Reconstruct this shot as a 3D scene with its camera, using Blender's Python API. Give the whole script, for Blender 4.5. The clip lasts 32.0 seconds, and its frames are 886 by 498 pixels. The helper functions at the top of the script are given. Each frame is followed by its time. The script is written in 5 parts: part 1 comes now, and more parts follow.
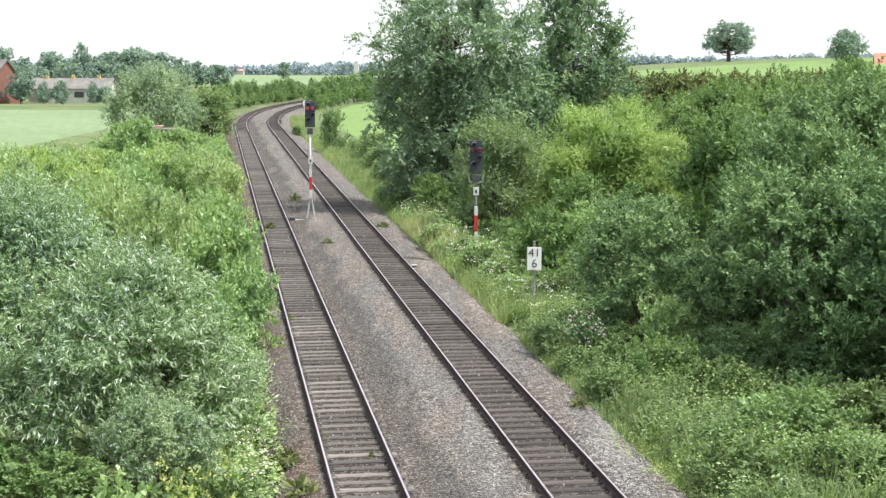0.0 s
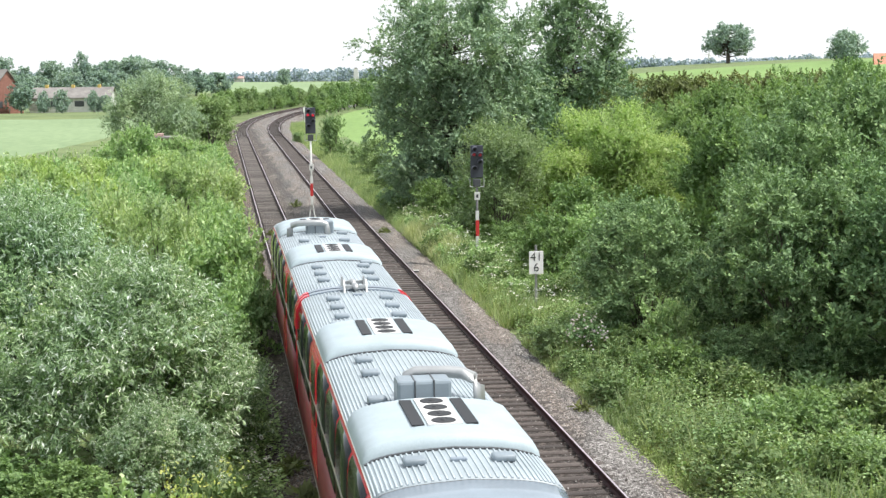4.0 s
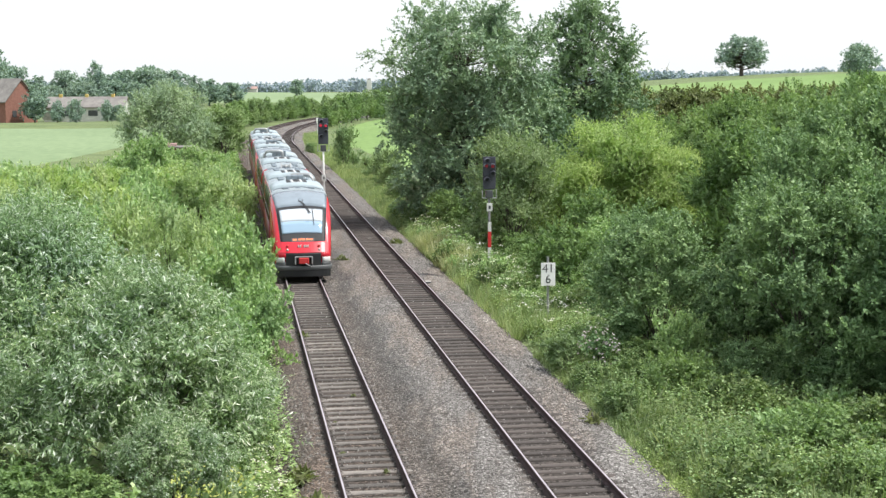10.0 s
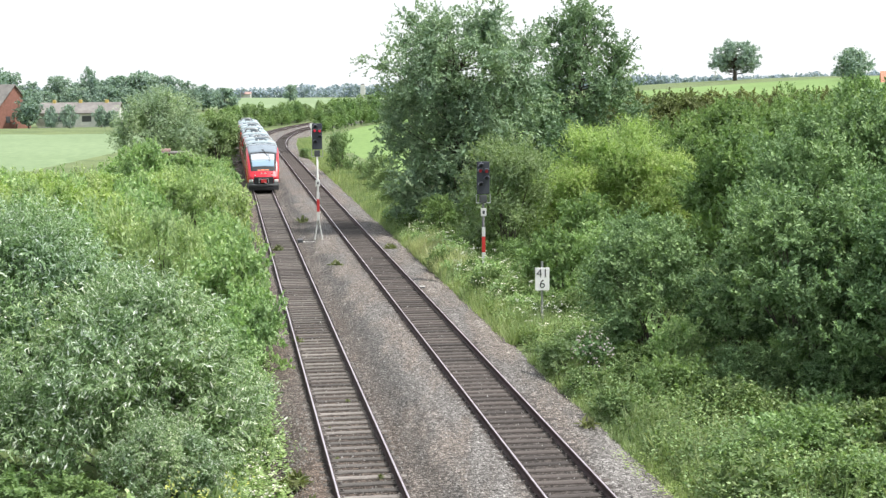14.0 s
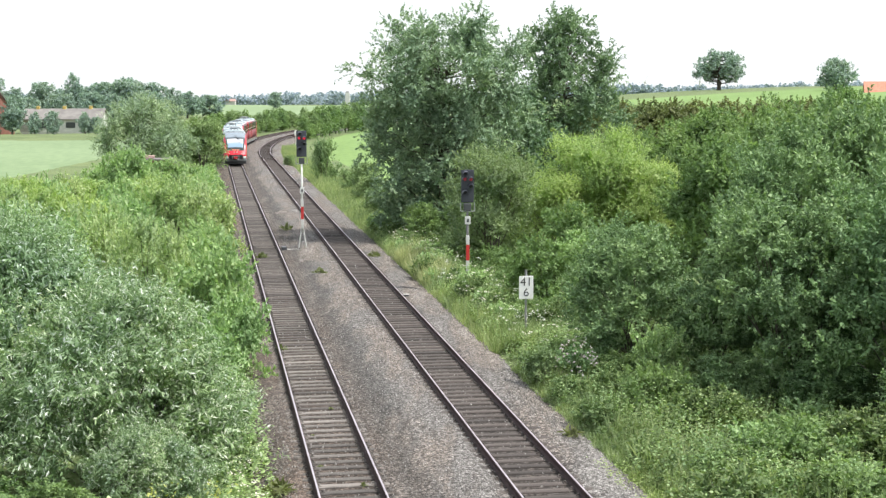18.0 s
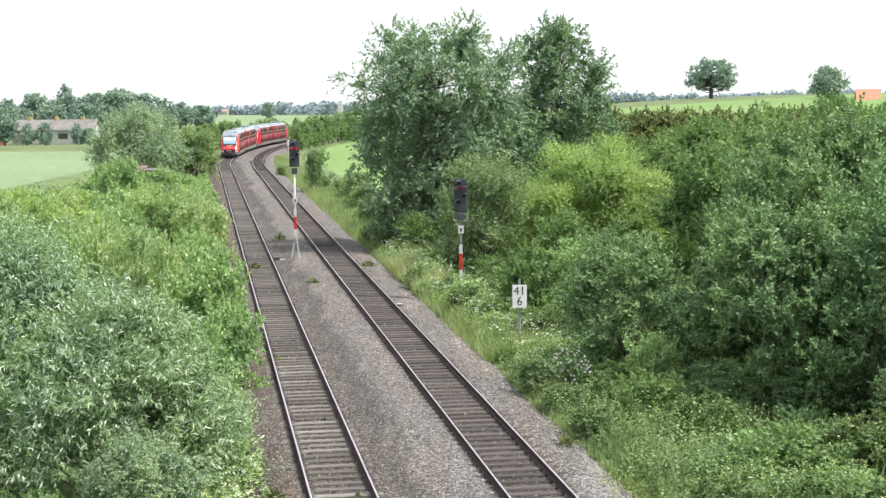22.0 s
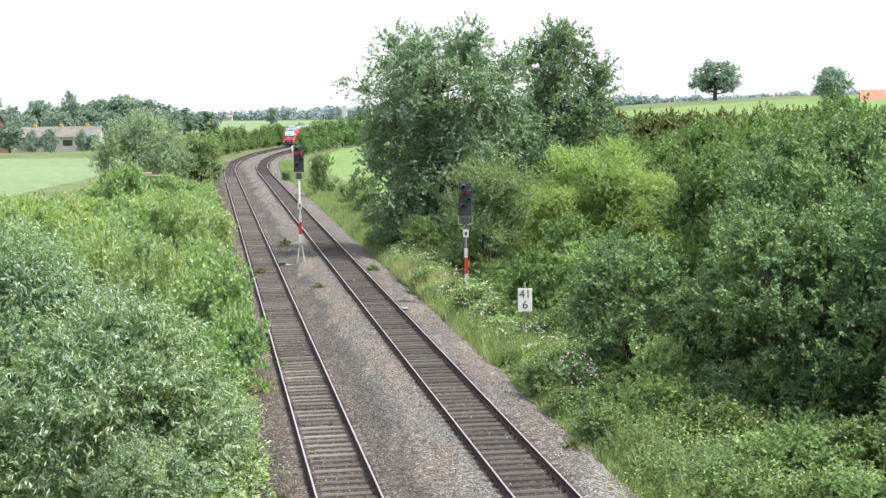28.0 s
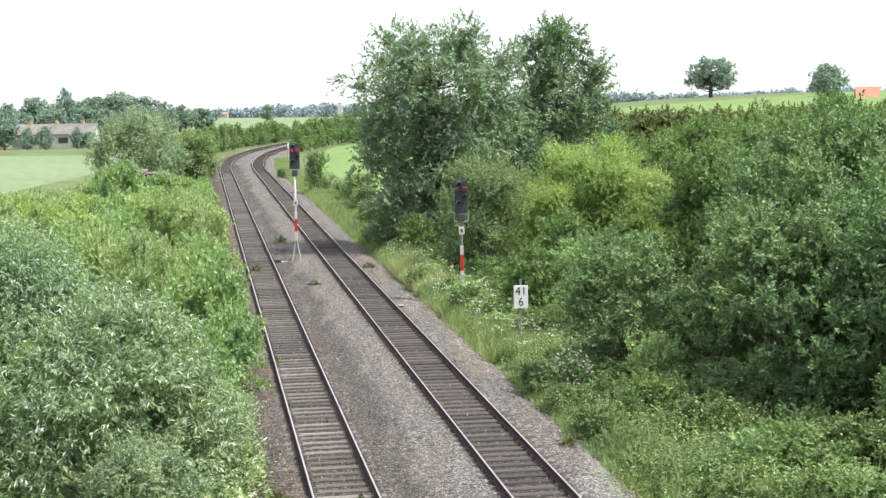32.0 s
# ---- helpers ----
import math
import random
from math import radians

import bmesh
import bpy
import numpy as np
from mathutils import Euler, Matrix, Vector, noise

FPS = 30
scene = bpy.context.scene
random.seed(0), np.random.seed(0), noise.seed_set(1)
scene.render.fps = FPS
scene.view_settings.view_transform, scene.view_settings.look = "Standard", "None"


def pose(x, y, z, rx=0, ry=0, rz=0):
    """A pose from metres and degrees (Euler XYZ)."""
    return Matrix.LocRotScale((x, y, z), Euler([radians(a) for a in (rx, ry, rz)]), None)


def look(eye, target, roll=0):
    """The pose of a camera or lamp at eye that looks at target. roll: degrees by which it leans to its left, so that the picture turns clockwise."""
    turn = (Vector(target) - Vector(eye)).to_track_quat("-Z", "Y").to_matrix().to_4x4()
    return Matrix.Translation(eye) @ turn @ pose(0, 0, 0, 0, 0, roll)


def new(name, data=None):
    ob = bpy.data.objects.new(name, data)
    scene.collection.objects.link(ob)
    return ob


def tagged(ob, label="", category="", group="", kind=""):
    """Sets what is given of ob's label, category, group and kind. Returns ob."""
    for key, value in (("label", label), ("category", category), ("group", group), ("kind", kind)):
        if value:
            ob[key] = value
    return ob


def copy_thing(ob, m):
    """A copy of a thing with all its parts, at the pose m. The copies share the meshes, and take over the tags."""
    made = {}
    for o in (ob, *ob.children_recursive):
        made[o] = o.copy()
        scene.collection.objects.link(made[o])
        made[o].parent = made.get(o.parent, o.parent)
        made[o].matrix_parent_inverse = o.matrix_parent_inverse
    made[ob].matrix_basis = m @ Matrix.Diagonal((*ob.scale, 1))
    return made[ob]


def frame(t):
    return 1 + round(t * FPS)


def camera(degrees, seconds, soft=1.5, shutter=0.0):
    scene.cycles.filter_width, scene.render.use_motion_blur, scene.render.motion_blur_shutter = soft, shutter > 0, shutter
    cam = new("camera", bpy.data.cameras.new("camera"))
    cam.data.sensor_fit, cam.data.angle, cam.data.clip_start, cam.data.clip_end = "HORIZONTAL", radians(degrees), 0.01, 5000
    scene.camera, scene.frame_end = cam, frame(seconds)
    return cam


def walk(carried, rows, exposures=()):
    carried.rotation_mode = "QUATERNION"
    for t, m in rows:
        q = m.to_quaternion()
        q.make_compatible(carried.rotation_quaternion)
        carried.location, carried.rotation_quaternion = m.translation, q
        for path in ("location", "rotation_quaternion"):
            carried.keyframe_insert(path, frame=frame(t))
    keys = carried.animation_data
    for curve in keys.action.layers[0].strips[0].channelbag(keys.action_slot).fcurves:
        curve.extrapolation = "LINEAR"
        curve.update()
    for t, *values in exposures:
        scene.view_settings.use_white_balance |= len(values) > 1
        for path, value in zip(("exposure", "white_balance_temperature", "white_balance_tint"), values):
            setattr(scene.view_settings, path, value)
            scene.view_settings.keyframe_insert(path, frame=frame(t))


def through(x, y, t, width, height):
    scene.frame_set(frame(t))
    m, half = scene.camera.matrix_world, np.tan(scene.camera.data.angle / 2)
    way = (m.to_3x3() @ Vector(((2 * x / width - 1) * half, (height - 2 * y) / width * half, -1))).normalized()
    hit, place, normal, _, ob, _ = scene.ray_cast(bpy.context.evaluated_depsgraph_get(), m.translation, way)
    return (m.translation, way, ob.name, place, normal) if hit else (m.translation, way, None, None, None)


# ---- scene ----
# camera: held by hand on a high bridge, it only turns a little; (seconds, turn right, tilt down, lean right)
EYE_Z = 9.1
FOV = 2 * math.degrees(math.atan(784 / 2800))
cam = camera(FOV, 32.0, soft=1.4)
TURNS = [(0, -0.000, 6.944, -0.000), (0.5, 0.112, 7.102, 0.097), (1, 0.187, 7.116, 0.254), (1.5, 0.114, 7.056, 0.420), (2, 0.070, 7.002, 0.619),
         (2.5, 0.097, 6.940, 0.549), (3, 0.094, 6.900, 0.555), (3.5, 0.016, 6.825, 0.593), (5.5, -0.178, 6.687, 0.658), (6, -0.143, 6.666, 0.560),
         (6.5, -0.181, 6.631, 0.682), (7, -0.244, 6.580, 0.845), (7.5, -0.275, 6.573, 0.867), (8, -0.330, 6.540, 0.689), (8.5, -0.309, 6.534, 0.605),
         (9, -0.280, 6.490, 0.483), (9.5, -0.370, 6.448, 0.540), (10, -0.497, 6.357, 0.361), (10.5, -0.473, 6.342, 0.156), (11, -0.388, 6.372, 0.142),
         (11.5, -0.276, 6.426, 0.130), (12, -0.114, 6.472, 0.122), (12.5, -0.118, 6.458, 0.220), (13, -0.123, 6.392, 0.339), (13.5, -0.212, 6.272, 0.462),
         (14, -0.281, 6.177, 0.461), (14.5, -0.255, 6.166, 0.379), (16.5, 0.042, 5.953, 0.168), (17, 0.103, 5.895, 0.219), (17.5, 0.228, 5.859, 0.178),
         (18, 0.301, 5.889, 0.159), (18.5, 0.479, 5.954, 0.018), (19, 0.695, 5.949, -0.067), (19.5, 0.821, 5.953, 0.008), (20, 0.876, 5.928, 0.081),
         (20.5, 0.726, 5.801, 0.282), (21, 0.565, 5.666, 0.445), (21.5, 0.514, 5.559, 0.488), (22, 0.550, 5.551, 0.396), (22.5, 0.708, 5.600, 0.251),
         (23, 0.792, 5.612, 0.173), (23.5, 0.806, 5.591, 0.335), (24, 0.835, 5.588, 0.340), (24.5, 0.869, 5.566, 0.360), (25, 0.755, 5.517, 0.523),
         (25.5, 0.614, 5.480, 0.633), (27.5, 0.466, 5.474, 0.763), (28, 0.366, 5.406, 0.833), (28.5, 0.274, 5.358, 0.900), (29, 0.221, 5.357, 0.918),
         (29.5, 0.287, 5.410, 0.854), (30, 0.337, 5.445, 0.840), (30.5, 0.354, 5.457, 0.909), (31, 0.403, 5.471, 0.934), (31.5, 0.488, 5.492, 0.893),
         (32, 0.516, 5.513, 0.864)]
walk(cam, [(t, pose(0, 0, EYE_Z, 90 - p, 0, -a) @ pose(0, 0, 0, 0, 0, -r)) for t, a, p, r in TURNS],
     exposures=[(0, 0.5), (3, 0.51), (5, 0.37), (6, 0.32), (8, 0.28), (10, 0.33), (12, 0.44), (14, 0.46), (32, 0.46)])

# ---- light: bright, thinly overcast summer day ----
SUN_AZ, SUN_EL = radians(102), radians(60)
world = bpy.data.worlds.new("world")
scene.world = world
world.use_nodes = True
wn = world.node_tree.nodes
wl = world.node_tree.links
sky = wn.new("ShaderNodeTexSky")
sky.sky_type = "NISHITA"
sky.sun_disc = False
sky.sun_elevation, sky.sun_rotation = SUN_EL, SUN_AZ
sky.air_density, sky.dust_density, sky.ozone_density = 1.0, 1.0, 1.0
cloud = wn.new("ShaderNodeMix")          # a thin even cloud over the blue
cloud.data_type = "RGBA"
cloud.inputs[0].default_value = 0.8
cloud.inputs[7].default_value = (7.4, 7.7, 8.1, 1)
wl.new(sky.outputs[0], cloud.inputs[6])
wl.new(cloud.outputs[2], wn["Background"].inputs["Color"])
wn["Background"].inputs["Strength"].default_value = 0.12
sun = new("sun", bpy.data.lights.new("sun", "SUN"))
sun.data.energy, sun.data.angle, sun.data.color = 4.5, radians(2.5), (1.0, 0.965, 0.91)
sun_way = Vector((math.sin(SUN_AZ) * math.cos(SUN_EL), math.cos(SUN_AZ) * math.cos(SUN_EL), math.sin(SUN_EL)))
sun.matrix_world = look(sun_way * 200, (0, 0, 0))

# ---- materials ----


def nodes_of(name, rough=0.8, metal=0.0, spec=0.5):
    m = bpy.data.materials.new(name)
    m.use_nodes = True
    b = m.node_tree.nodes["Principled BSDF"]
    b.inputs["Roughness"].default_value = rough
    b.inputs["Metallic"].default_value = metal
    b.inputs["Specular IOR Level"].default_value = spec
    return m, m.node_tree.nodes, m.node_tree.links, b


def ramp_node(n, stops):
    r = n.new("ShaderNodeValToRGB")
    e = r.color_ramp.elements
    while len(e) < len(stops):
        e.new(0.5)
    for k, (at, c) in enumerate(stops):
        e[k].position = at
        e[k].color = (*c, 1)
    return r


def noise_node(n, l, scale, detail=4, rough=0.6, stretch=None, space="Object"):
    c = n.new("ShaderNodeTexCoord")
    x = n.new("ShaderNodeTexNoise")
    x.inputs["Scale"].default_value, x.inputs["Detail"].default_value, x.inputs["Roughness"].default_value = scale, detail, rough
    if stretch:
        mp = n.new("ShaderNodeMapping")
        mp.inputs["Scale"].default_value = stretch
        l.new(c.outputs[space], mp.inputs["Vector"])
        l.new(mp.outputs[0], x.inputs["Vector"])
    else:
        l.new(c.outputs[space], x.inputs["Vector"])
    return x


def mixed(n, l, a, b, fac, mode="MIX"):
    x = n.new("ShaderNodeMix")
    x.data_type, x.blend_type = "RGBA", mode
    for sock, v in ((x.inputs[0], fac), (x.inputs[6], a), (x.inputs[7], b)):
        if isinstance(v, (int, float)):
            sock.default_value = v
        elif isinstance(v, tuple):
            sock.default_value = (*v, 1)
        else:
            l.new(v, sock)
    return x.outputs[2]


def bumped(n, l, b, height, strength=0.4, dist=0.02):
    x = n.new("ShaderNodeBump")
    x.inputs["Strength"].default_value, x.inputs["Distance"].default_value = strength, dist
    l.new(height, x.inputs["Height"])
    l.new(x.outputs[0], b.inputs["Normal"])


def speckled(name, dark, light, scale, fine, rough=0.8, metal=0.0, bump=0.3, dist=0.01, per_object=0.0, spec=0.5, stretch=None, grit=0.24):
    """Two scales of noise between two colours, with a fine relief."""
    m, n, l, b = nodes_of(name, rough, metal, spec)
    a = noise_node(n, l, scale, 4, stretch=stretch)
    f = noise_node(n, l, fine, 3, stretch=stretch)
    r = ramp_node(n, [(0.3, dark), (0.7, light)])
    l.new(a.outputs["Fac"], r.inputs[0])
    r2 = ramp_node(n, [(0.25, (1 - grit,) * 3), (0.75, (1 + grit,) * 3)])
    l.new(f.outputs["Fac"], r2.inputs[0])
    c = mixed(n, l, r.outputs[0], r2.outputs[0], 1.0, "MULTIPLY")
    if per_object:
        o = n.new("ShaderNodeObjectInfo")
        r3 = ramp_node(n, [(0, (1 - per_object,) * 3), (1, (1 + per_object,) * 3)])
        l.new(o.outputs["Random"], r3.inputs[0])
        c = mixed(n, l, c, r3.outputs[0], 1.0, "MULTIPLY")
    l.new(c, b.inputs["Base Color"])
    if bump:
        bumped(n, l, b, f.outputs["Fac"], bump, dist)
    return m


def leafy(name, stops, rough=0.5, through=0.35, spec=0.2, big=0.35, calm=0.58):
    """Leaves: each its own tone, patches of lighter growth, light coming through."""
    mean = [sum(c[k] for _, c in stops) / len(stops) for k in range(3)]
    stops = [(at, tuple((m_ + (v - m_) * calm) * f for v, m_, f in zip(c, mean, (1.03, 1.0, 1.13)))) for at, c in stops]
    m, n, l, b = nodes_of(name, rough, 0.0, spec)
    g = n.new("ShaderNodeNewGeometry")
    r = ramp_node(n, stops)
    l.new(g.outputs["Random Per Island"], r.inputs[0])
    a = noise_node(n, l, big, 2)
    r2 = ramp_node(n, [(0.3, (0.75, 0.8, 0.8)), (0.7, (1.2, 1.15, 1.0))])
    l.new(a.outputs["Fac"], r2.inputs[0])
    o = n.new("ShaderNodeObjectInfo")
    r3 = ramp_node(n, [(0, (0.92, 0.96, 1.0)), (1, (1.09, 1.05, 1.1))])
    l.new(o.outputs["Random"], r3.inputs[0])
    c = mixed(n, l, r.outputs[0], r2.outputs[0], 1.0, "MULTIPLY")
    c = mixed(n, l, c, r3.outputs[0], 1.0, "MULTIPLY")
    l.new(c, b.inputs["Base Color"])
    t = n.new("ShaderNodeBsdfTranslucent")
    l.new(mixed(n, l, c, (1.1, 1.25, 0.62), 1.0, "MULTIPLY"), t.inputs["Color"])
    s = n.new("ShaderNodeMixShader")
    s.inputs[0].default_value = through
    l.new(b.outputs[0], s.inputs[1])
    l.new(t.outputs[0], s.inputs[2])
    l.new(s.outputs[0], n["Material Output"].inputs["Surface"])
    return m


def plain(name, c, rough=0.5, metal=0.0, spec=0.5, fine=40.0):
    return speckled(name, tuple(v * 0.88 for v in c), tuple(min(v * 1.1, 1) for v in c), 1.3, fine, rough, metal, 0.05, 0.002, spec=spec, grit=0.06)


def glowing(name, c, power):
    m, n, l, b = nodes_of(name, 0.4)
    b.inputs["Base Color"].default_value = (*c, 1)
    b.inputs["Emission Color"].default_value = (*c, 1)
    b.inputs["Emission Strength"].default_value = power
    return m


M_WILLOW = leafy("willow_leaf", [(0, (0.064, 0.132, 0.042)), (0.5, (0.180, 0.300, 0.108)), (0.78, (0.38, 0.52, 0.275)), (1, (0.82, 0.86, 0.76))], 0.5, 0.3, calm=0.82)
M_BRIGHT = leafy("bright_leaf", [(0, (0.115, 0.215, 0.075)), (0.6, (0.319, 0.481, 0.195)), (1, (0.617, 0.742, 0.402))], 0.5, 0.34)
M_DARK = leafy("dark_leaf", [(0, (0.065, 0.133, 0.055)), (0.6, (0.184, 0.300, 0.128)), (1, (0.344, 0.479, 0.222))], 0.45, 0.22, 0.1)
M_TREE = leafy("tree_leaf", [(0, (0.104, 0.194, 0.106)), (0.6, (0.207, 0.318, 0.18)), (1, (0.42, 0.54, 0.35))], 0.45, 0.24, 0.25)
M_DEEP = leafy("deep_green_leaf", [(0, (0.098, 0.172, 0.092)), (0.6, (0.166, 0.268, 0.143)), (1, (0.297, 0.412, 0.240))], 0.42, 0.25)
M_OLIVE = leafy("olive_leaf", [(0, (0.115, 0.178, 0.081)), (0.6, (0.218, 0.310, 0.144)), (1, (0.368, 0.460, 0.230))], 0.5, 0.35)
M_SAGE = leafy("sage_leaf", [(0, (0.198, 0.296, 0.120)), (0.6, (0.377, 0.497, 0.225)), (1, (0.646, 0.730, 0.402))], 0.55, 0.35)
# Pale blue-grey: the haze over the far woods is put into the colour.
M_FARWOOD = leafy("hazed_wood_leaf", [(0, (0.3, 0.365, 0.395)), (1, (0.335, 0.4, 0.435))], 0.7, 0.2)
M_MID = leafy("mid_leaf", [(0, (0.104, 0.182, 0.077)), (0.6, (0.218, 0.328, 0.13)), (1, (0.32, 0.437, 0.172))], 0.5, 0.34, 0.1)
# Leaves by the bend, their colour paled a little for haze.
M_HEDGE = leafy("hedge_leaf", [(0, (0.133, 0.210, 0.093)), (0.6, (0.232, 0.332, 0.143)), (1, (0.358, 0.472, 0.209))], 0.5, 0.28, 0.12)
M_LIME = leafy("lime_leaf", [(0, (0.208, 0.313, 0.091)), (0.6, (0.359, 0.488, 0.176)), (1, (0.544, 0.639, 0.286))], 0.5, 0.4)
M_GREY = leafy("grey_leaf", [(0, (0.2, 0.275, 0.155)), (0.6, (0.32, 0.42, 0.25)), (1, (0.48, 0.57, 0.39))], 0.5, 0.3)
M_BROWN = leafy("brown_leaf", [(0, (0.13, 0.155, 0.065)), (0.5, (0.185, 0.215, 0.09)), (1, (0.26, 0.29, 0.12))], 0.5, 0.3)
M_WEED = leafy("weed_leaf", [(0, (0.046, 0.1, 0.03)), (0.6, (0.134, 0.222, 0.075)), (1, (0.35, 0.425, 0.185))], 0.5, 0.3)
M_GRASS = leafy("grass_blade", [(0, (0.157, 0.241, 0.081)), (0.6, (0.291, 0.392, 0.162)), (1, (0.504, 0.538, 0.325))], 0.5, 0.4)
M_STRAW = leafy("pale_grass_blade", [(0, (0.26, 0.33, 0.14)), (0.6, (0.4, 0.45, 0.23)), (1, (0.6, 0.6, 0.4))], 0.5, 0.4)
# Distant trees, their leaf colour made paler and bluer for haze.
M_FAR = leafy("hazed_far_leaf", [(0, (0.192, 0.282, 0.227)), (0.6, (0.264, 0.372, 0.286)), (1, (0.336, 0.444, 0.345))], 0.6, 0.2)
M_FLOWER = leafy("white_petal", [(0, (0.6, 0.6, 0.5)), (1, (0.85, 0.85, 0.8))], 0.6, 0.3)
M_YOUNG = leafy("young_leaf", [(0, (0.2, 0.3, 0.07)), (0.6, (0.42, 0.52, 0.15)), (1, (0.68, 0.72, 0.32))], 0.5, 0.4)
M_YELLOW = leafy("yellow_petal", [(0, (0.3, 0.36, 0.08)), (1, (0.6, 0.6, 0.2))], 0.6, 0.3)
M_BARK = speckled("bark", (0.05, 0.043, 0.034), (0.13, 0.113, 0.09), 3, 30, 0.9, 0, 0.6, 0.03)
M_SLEEPER = speckled("old_sleeper_wood", (0.07, 0.061, 0.055), (0.215, 0.196, 0.178), 3.5, 26, 0.85, 0, 0.6, 0.03, 0.5, stretch=(0.4, 3, 3))
M_SLEEPER_M = speckled("mid_dark_sleeper_wood", (0.055, 0.047, 0.042), (0.135, 0.118, 0.107), 2.5, 22, 0.85, 0, 0.5, 0.02, 0.42, stretch=(0.4, 3, 3))
M_SLEEPER_D = speckled("dark_sleeper_wood", (0.042, 0.034, 0.03), (0.095, 0.08, 0.072), 2.5, 22, 0.85, 0, 0.5, 0.02, 0.42, stretch=(0.4, 3, 3))
M_RAILSIDE = speckled("rusty_rail", (0.03, 0.017, 0.018), (0.07, 0.04, 0.039), 4, 40, 0.8, 0.2)
M_RAILTOP = speckled("worn_rail_head", (0.45, 0.4, 0.43), (0.62, 0.57, 0.6), 2, 30, 0.4, 0.6)
M_SIGNWHITE = plain("sign_white", (0.88, 0.88, 0.86), 0.4)
M_BLOSSOM = leafy("pinkish_petal", [(0, (0.34, 0.3, 0.27)), (1, (0.58, 0.54, 0.51))], 0.6, 0.3)
M_RED = plain("railcar_red_paint", (0.56, 0.025, 0.042), 0.26)
# The car's red, darkened for the shade its lower sides stand in.
M_REDSIDE = speckled("shaded_red_side_paint", (0.13, 0.011, 0.018), (0.2, 0.014, 0.024), 0.9, 14, 0.5, 0, 0.1, 0.004)
M_WHITE = plain("white_paint", (0.6, 0.6, 0.58), 0.4)
M_RIB = plain("pale_roof_rib_paint", (0.36, 0.41, 0.44), 0.45)
# A tone below the ribs: the shadow in the grooves is put into the colour.
M_ROOF = plain("groove_shaded_roof_paint", (0.29, 0.335, 0.36), 0.5)
M_HOOD = plain("pale_hood_paint", (0.33, 0.395, 0.425), 0.5)
M_NOSE = plain("glossy_grey_blue_paint", (0.205, 0.25, 0.29), 0.16, 0.0, 0.9)
M_VENT = plain("blue_grey_vent_paint", (0.2, 0.24, 0.27), 0.45)
M_CAP = plain("slate_grey_paint", (0.17, 0.21, 0.25), 0.35)
M_DGREY = plain("dark_grey_paint", (0.06, 0.065, 0.07), 0.5)
M_BLACK = plain("black_rubber", (0.015, 0.016, 0.018), 0.6)
M_MAST = plain("dull_grey_steel", (0.13, 0.13, 0.13), 0.6, 0.3)
M_STEEL = plain("galvanised_steel", (0.42, 0.43, 0.43), 0.45, 0.7)
M_SIGNALBACK = plain("signal_screen_paint", (0.045, 0.05, 0.064), 0.5)
M_SIGRED = plain("signal_red_paint", (0.5, 0.03, 0.03), 0.5)
M_LAMPRED = glowing("signal_lamp_red", (0.7, 0.03, 0.06), 0.5)
M_LAMPDIM = glowing("signal_lamp_dull_red", (0.45, 0.03, 0.05), 0.12)
M_CONCRETE = speckled("grey_concrete", (0.3, 0.29, 0.27), (0.48, 0.46, 0.43), 1.5, 25, 0.9)
M_BRICK = speckled("red_brickwork", (0.2, 0.09, 0.068), (0.28, 0.135, 0.105), 2, 18, 0.9)
M_TILE = speckled("red_roof_tiles", (0.42, 0.17, 0.11), (0.55, 0.26, 0.18), 2, 12, 0.85)
M_DULLTILE = speckled("faded_roof_tiles", (0.4, 0.26, 0.24), (0.5, 0.34, 0.31), 2, 12, 0.85)
M_YELLOWVENT = plain("ochre_paint", (0.55, 0.4, 0.12), 0.6)
M_SHEET = speckled("weathered_roof_sheet", (0.14, 0.13, 0.122), (0.24, 0.226, 0.21), 0.6, 9, 0.8)


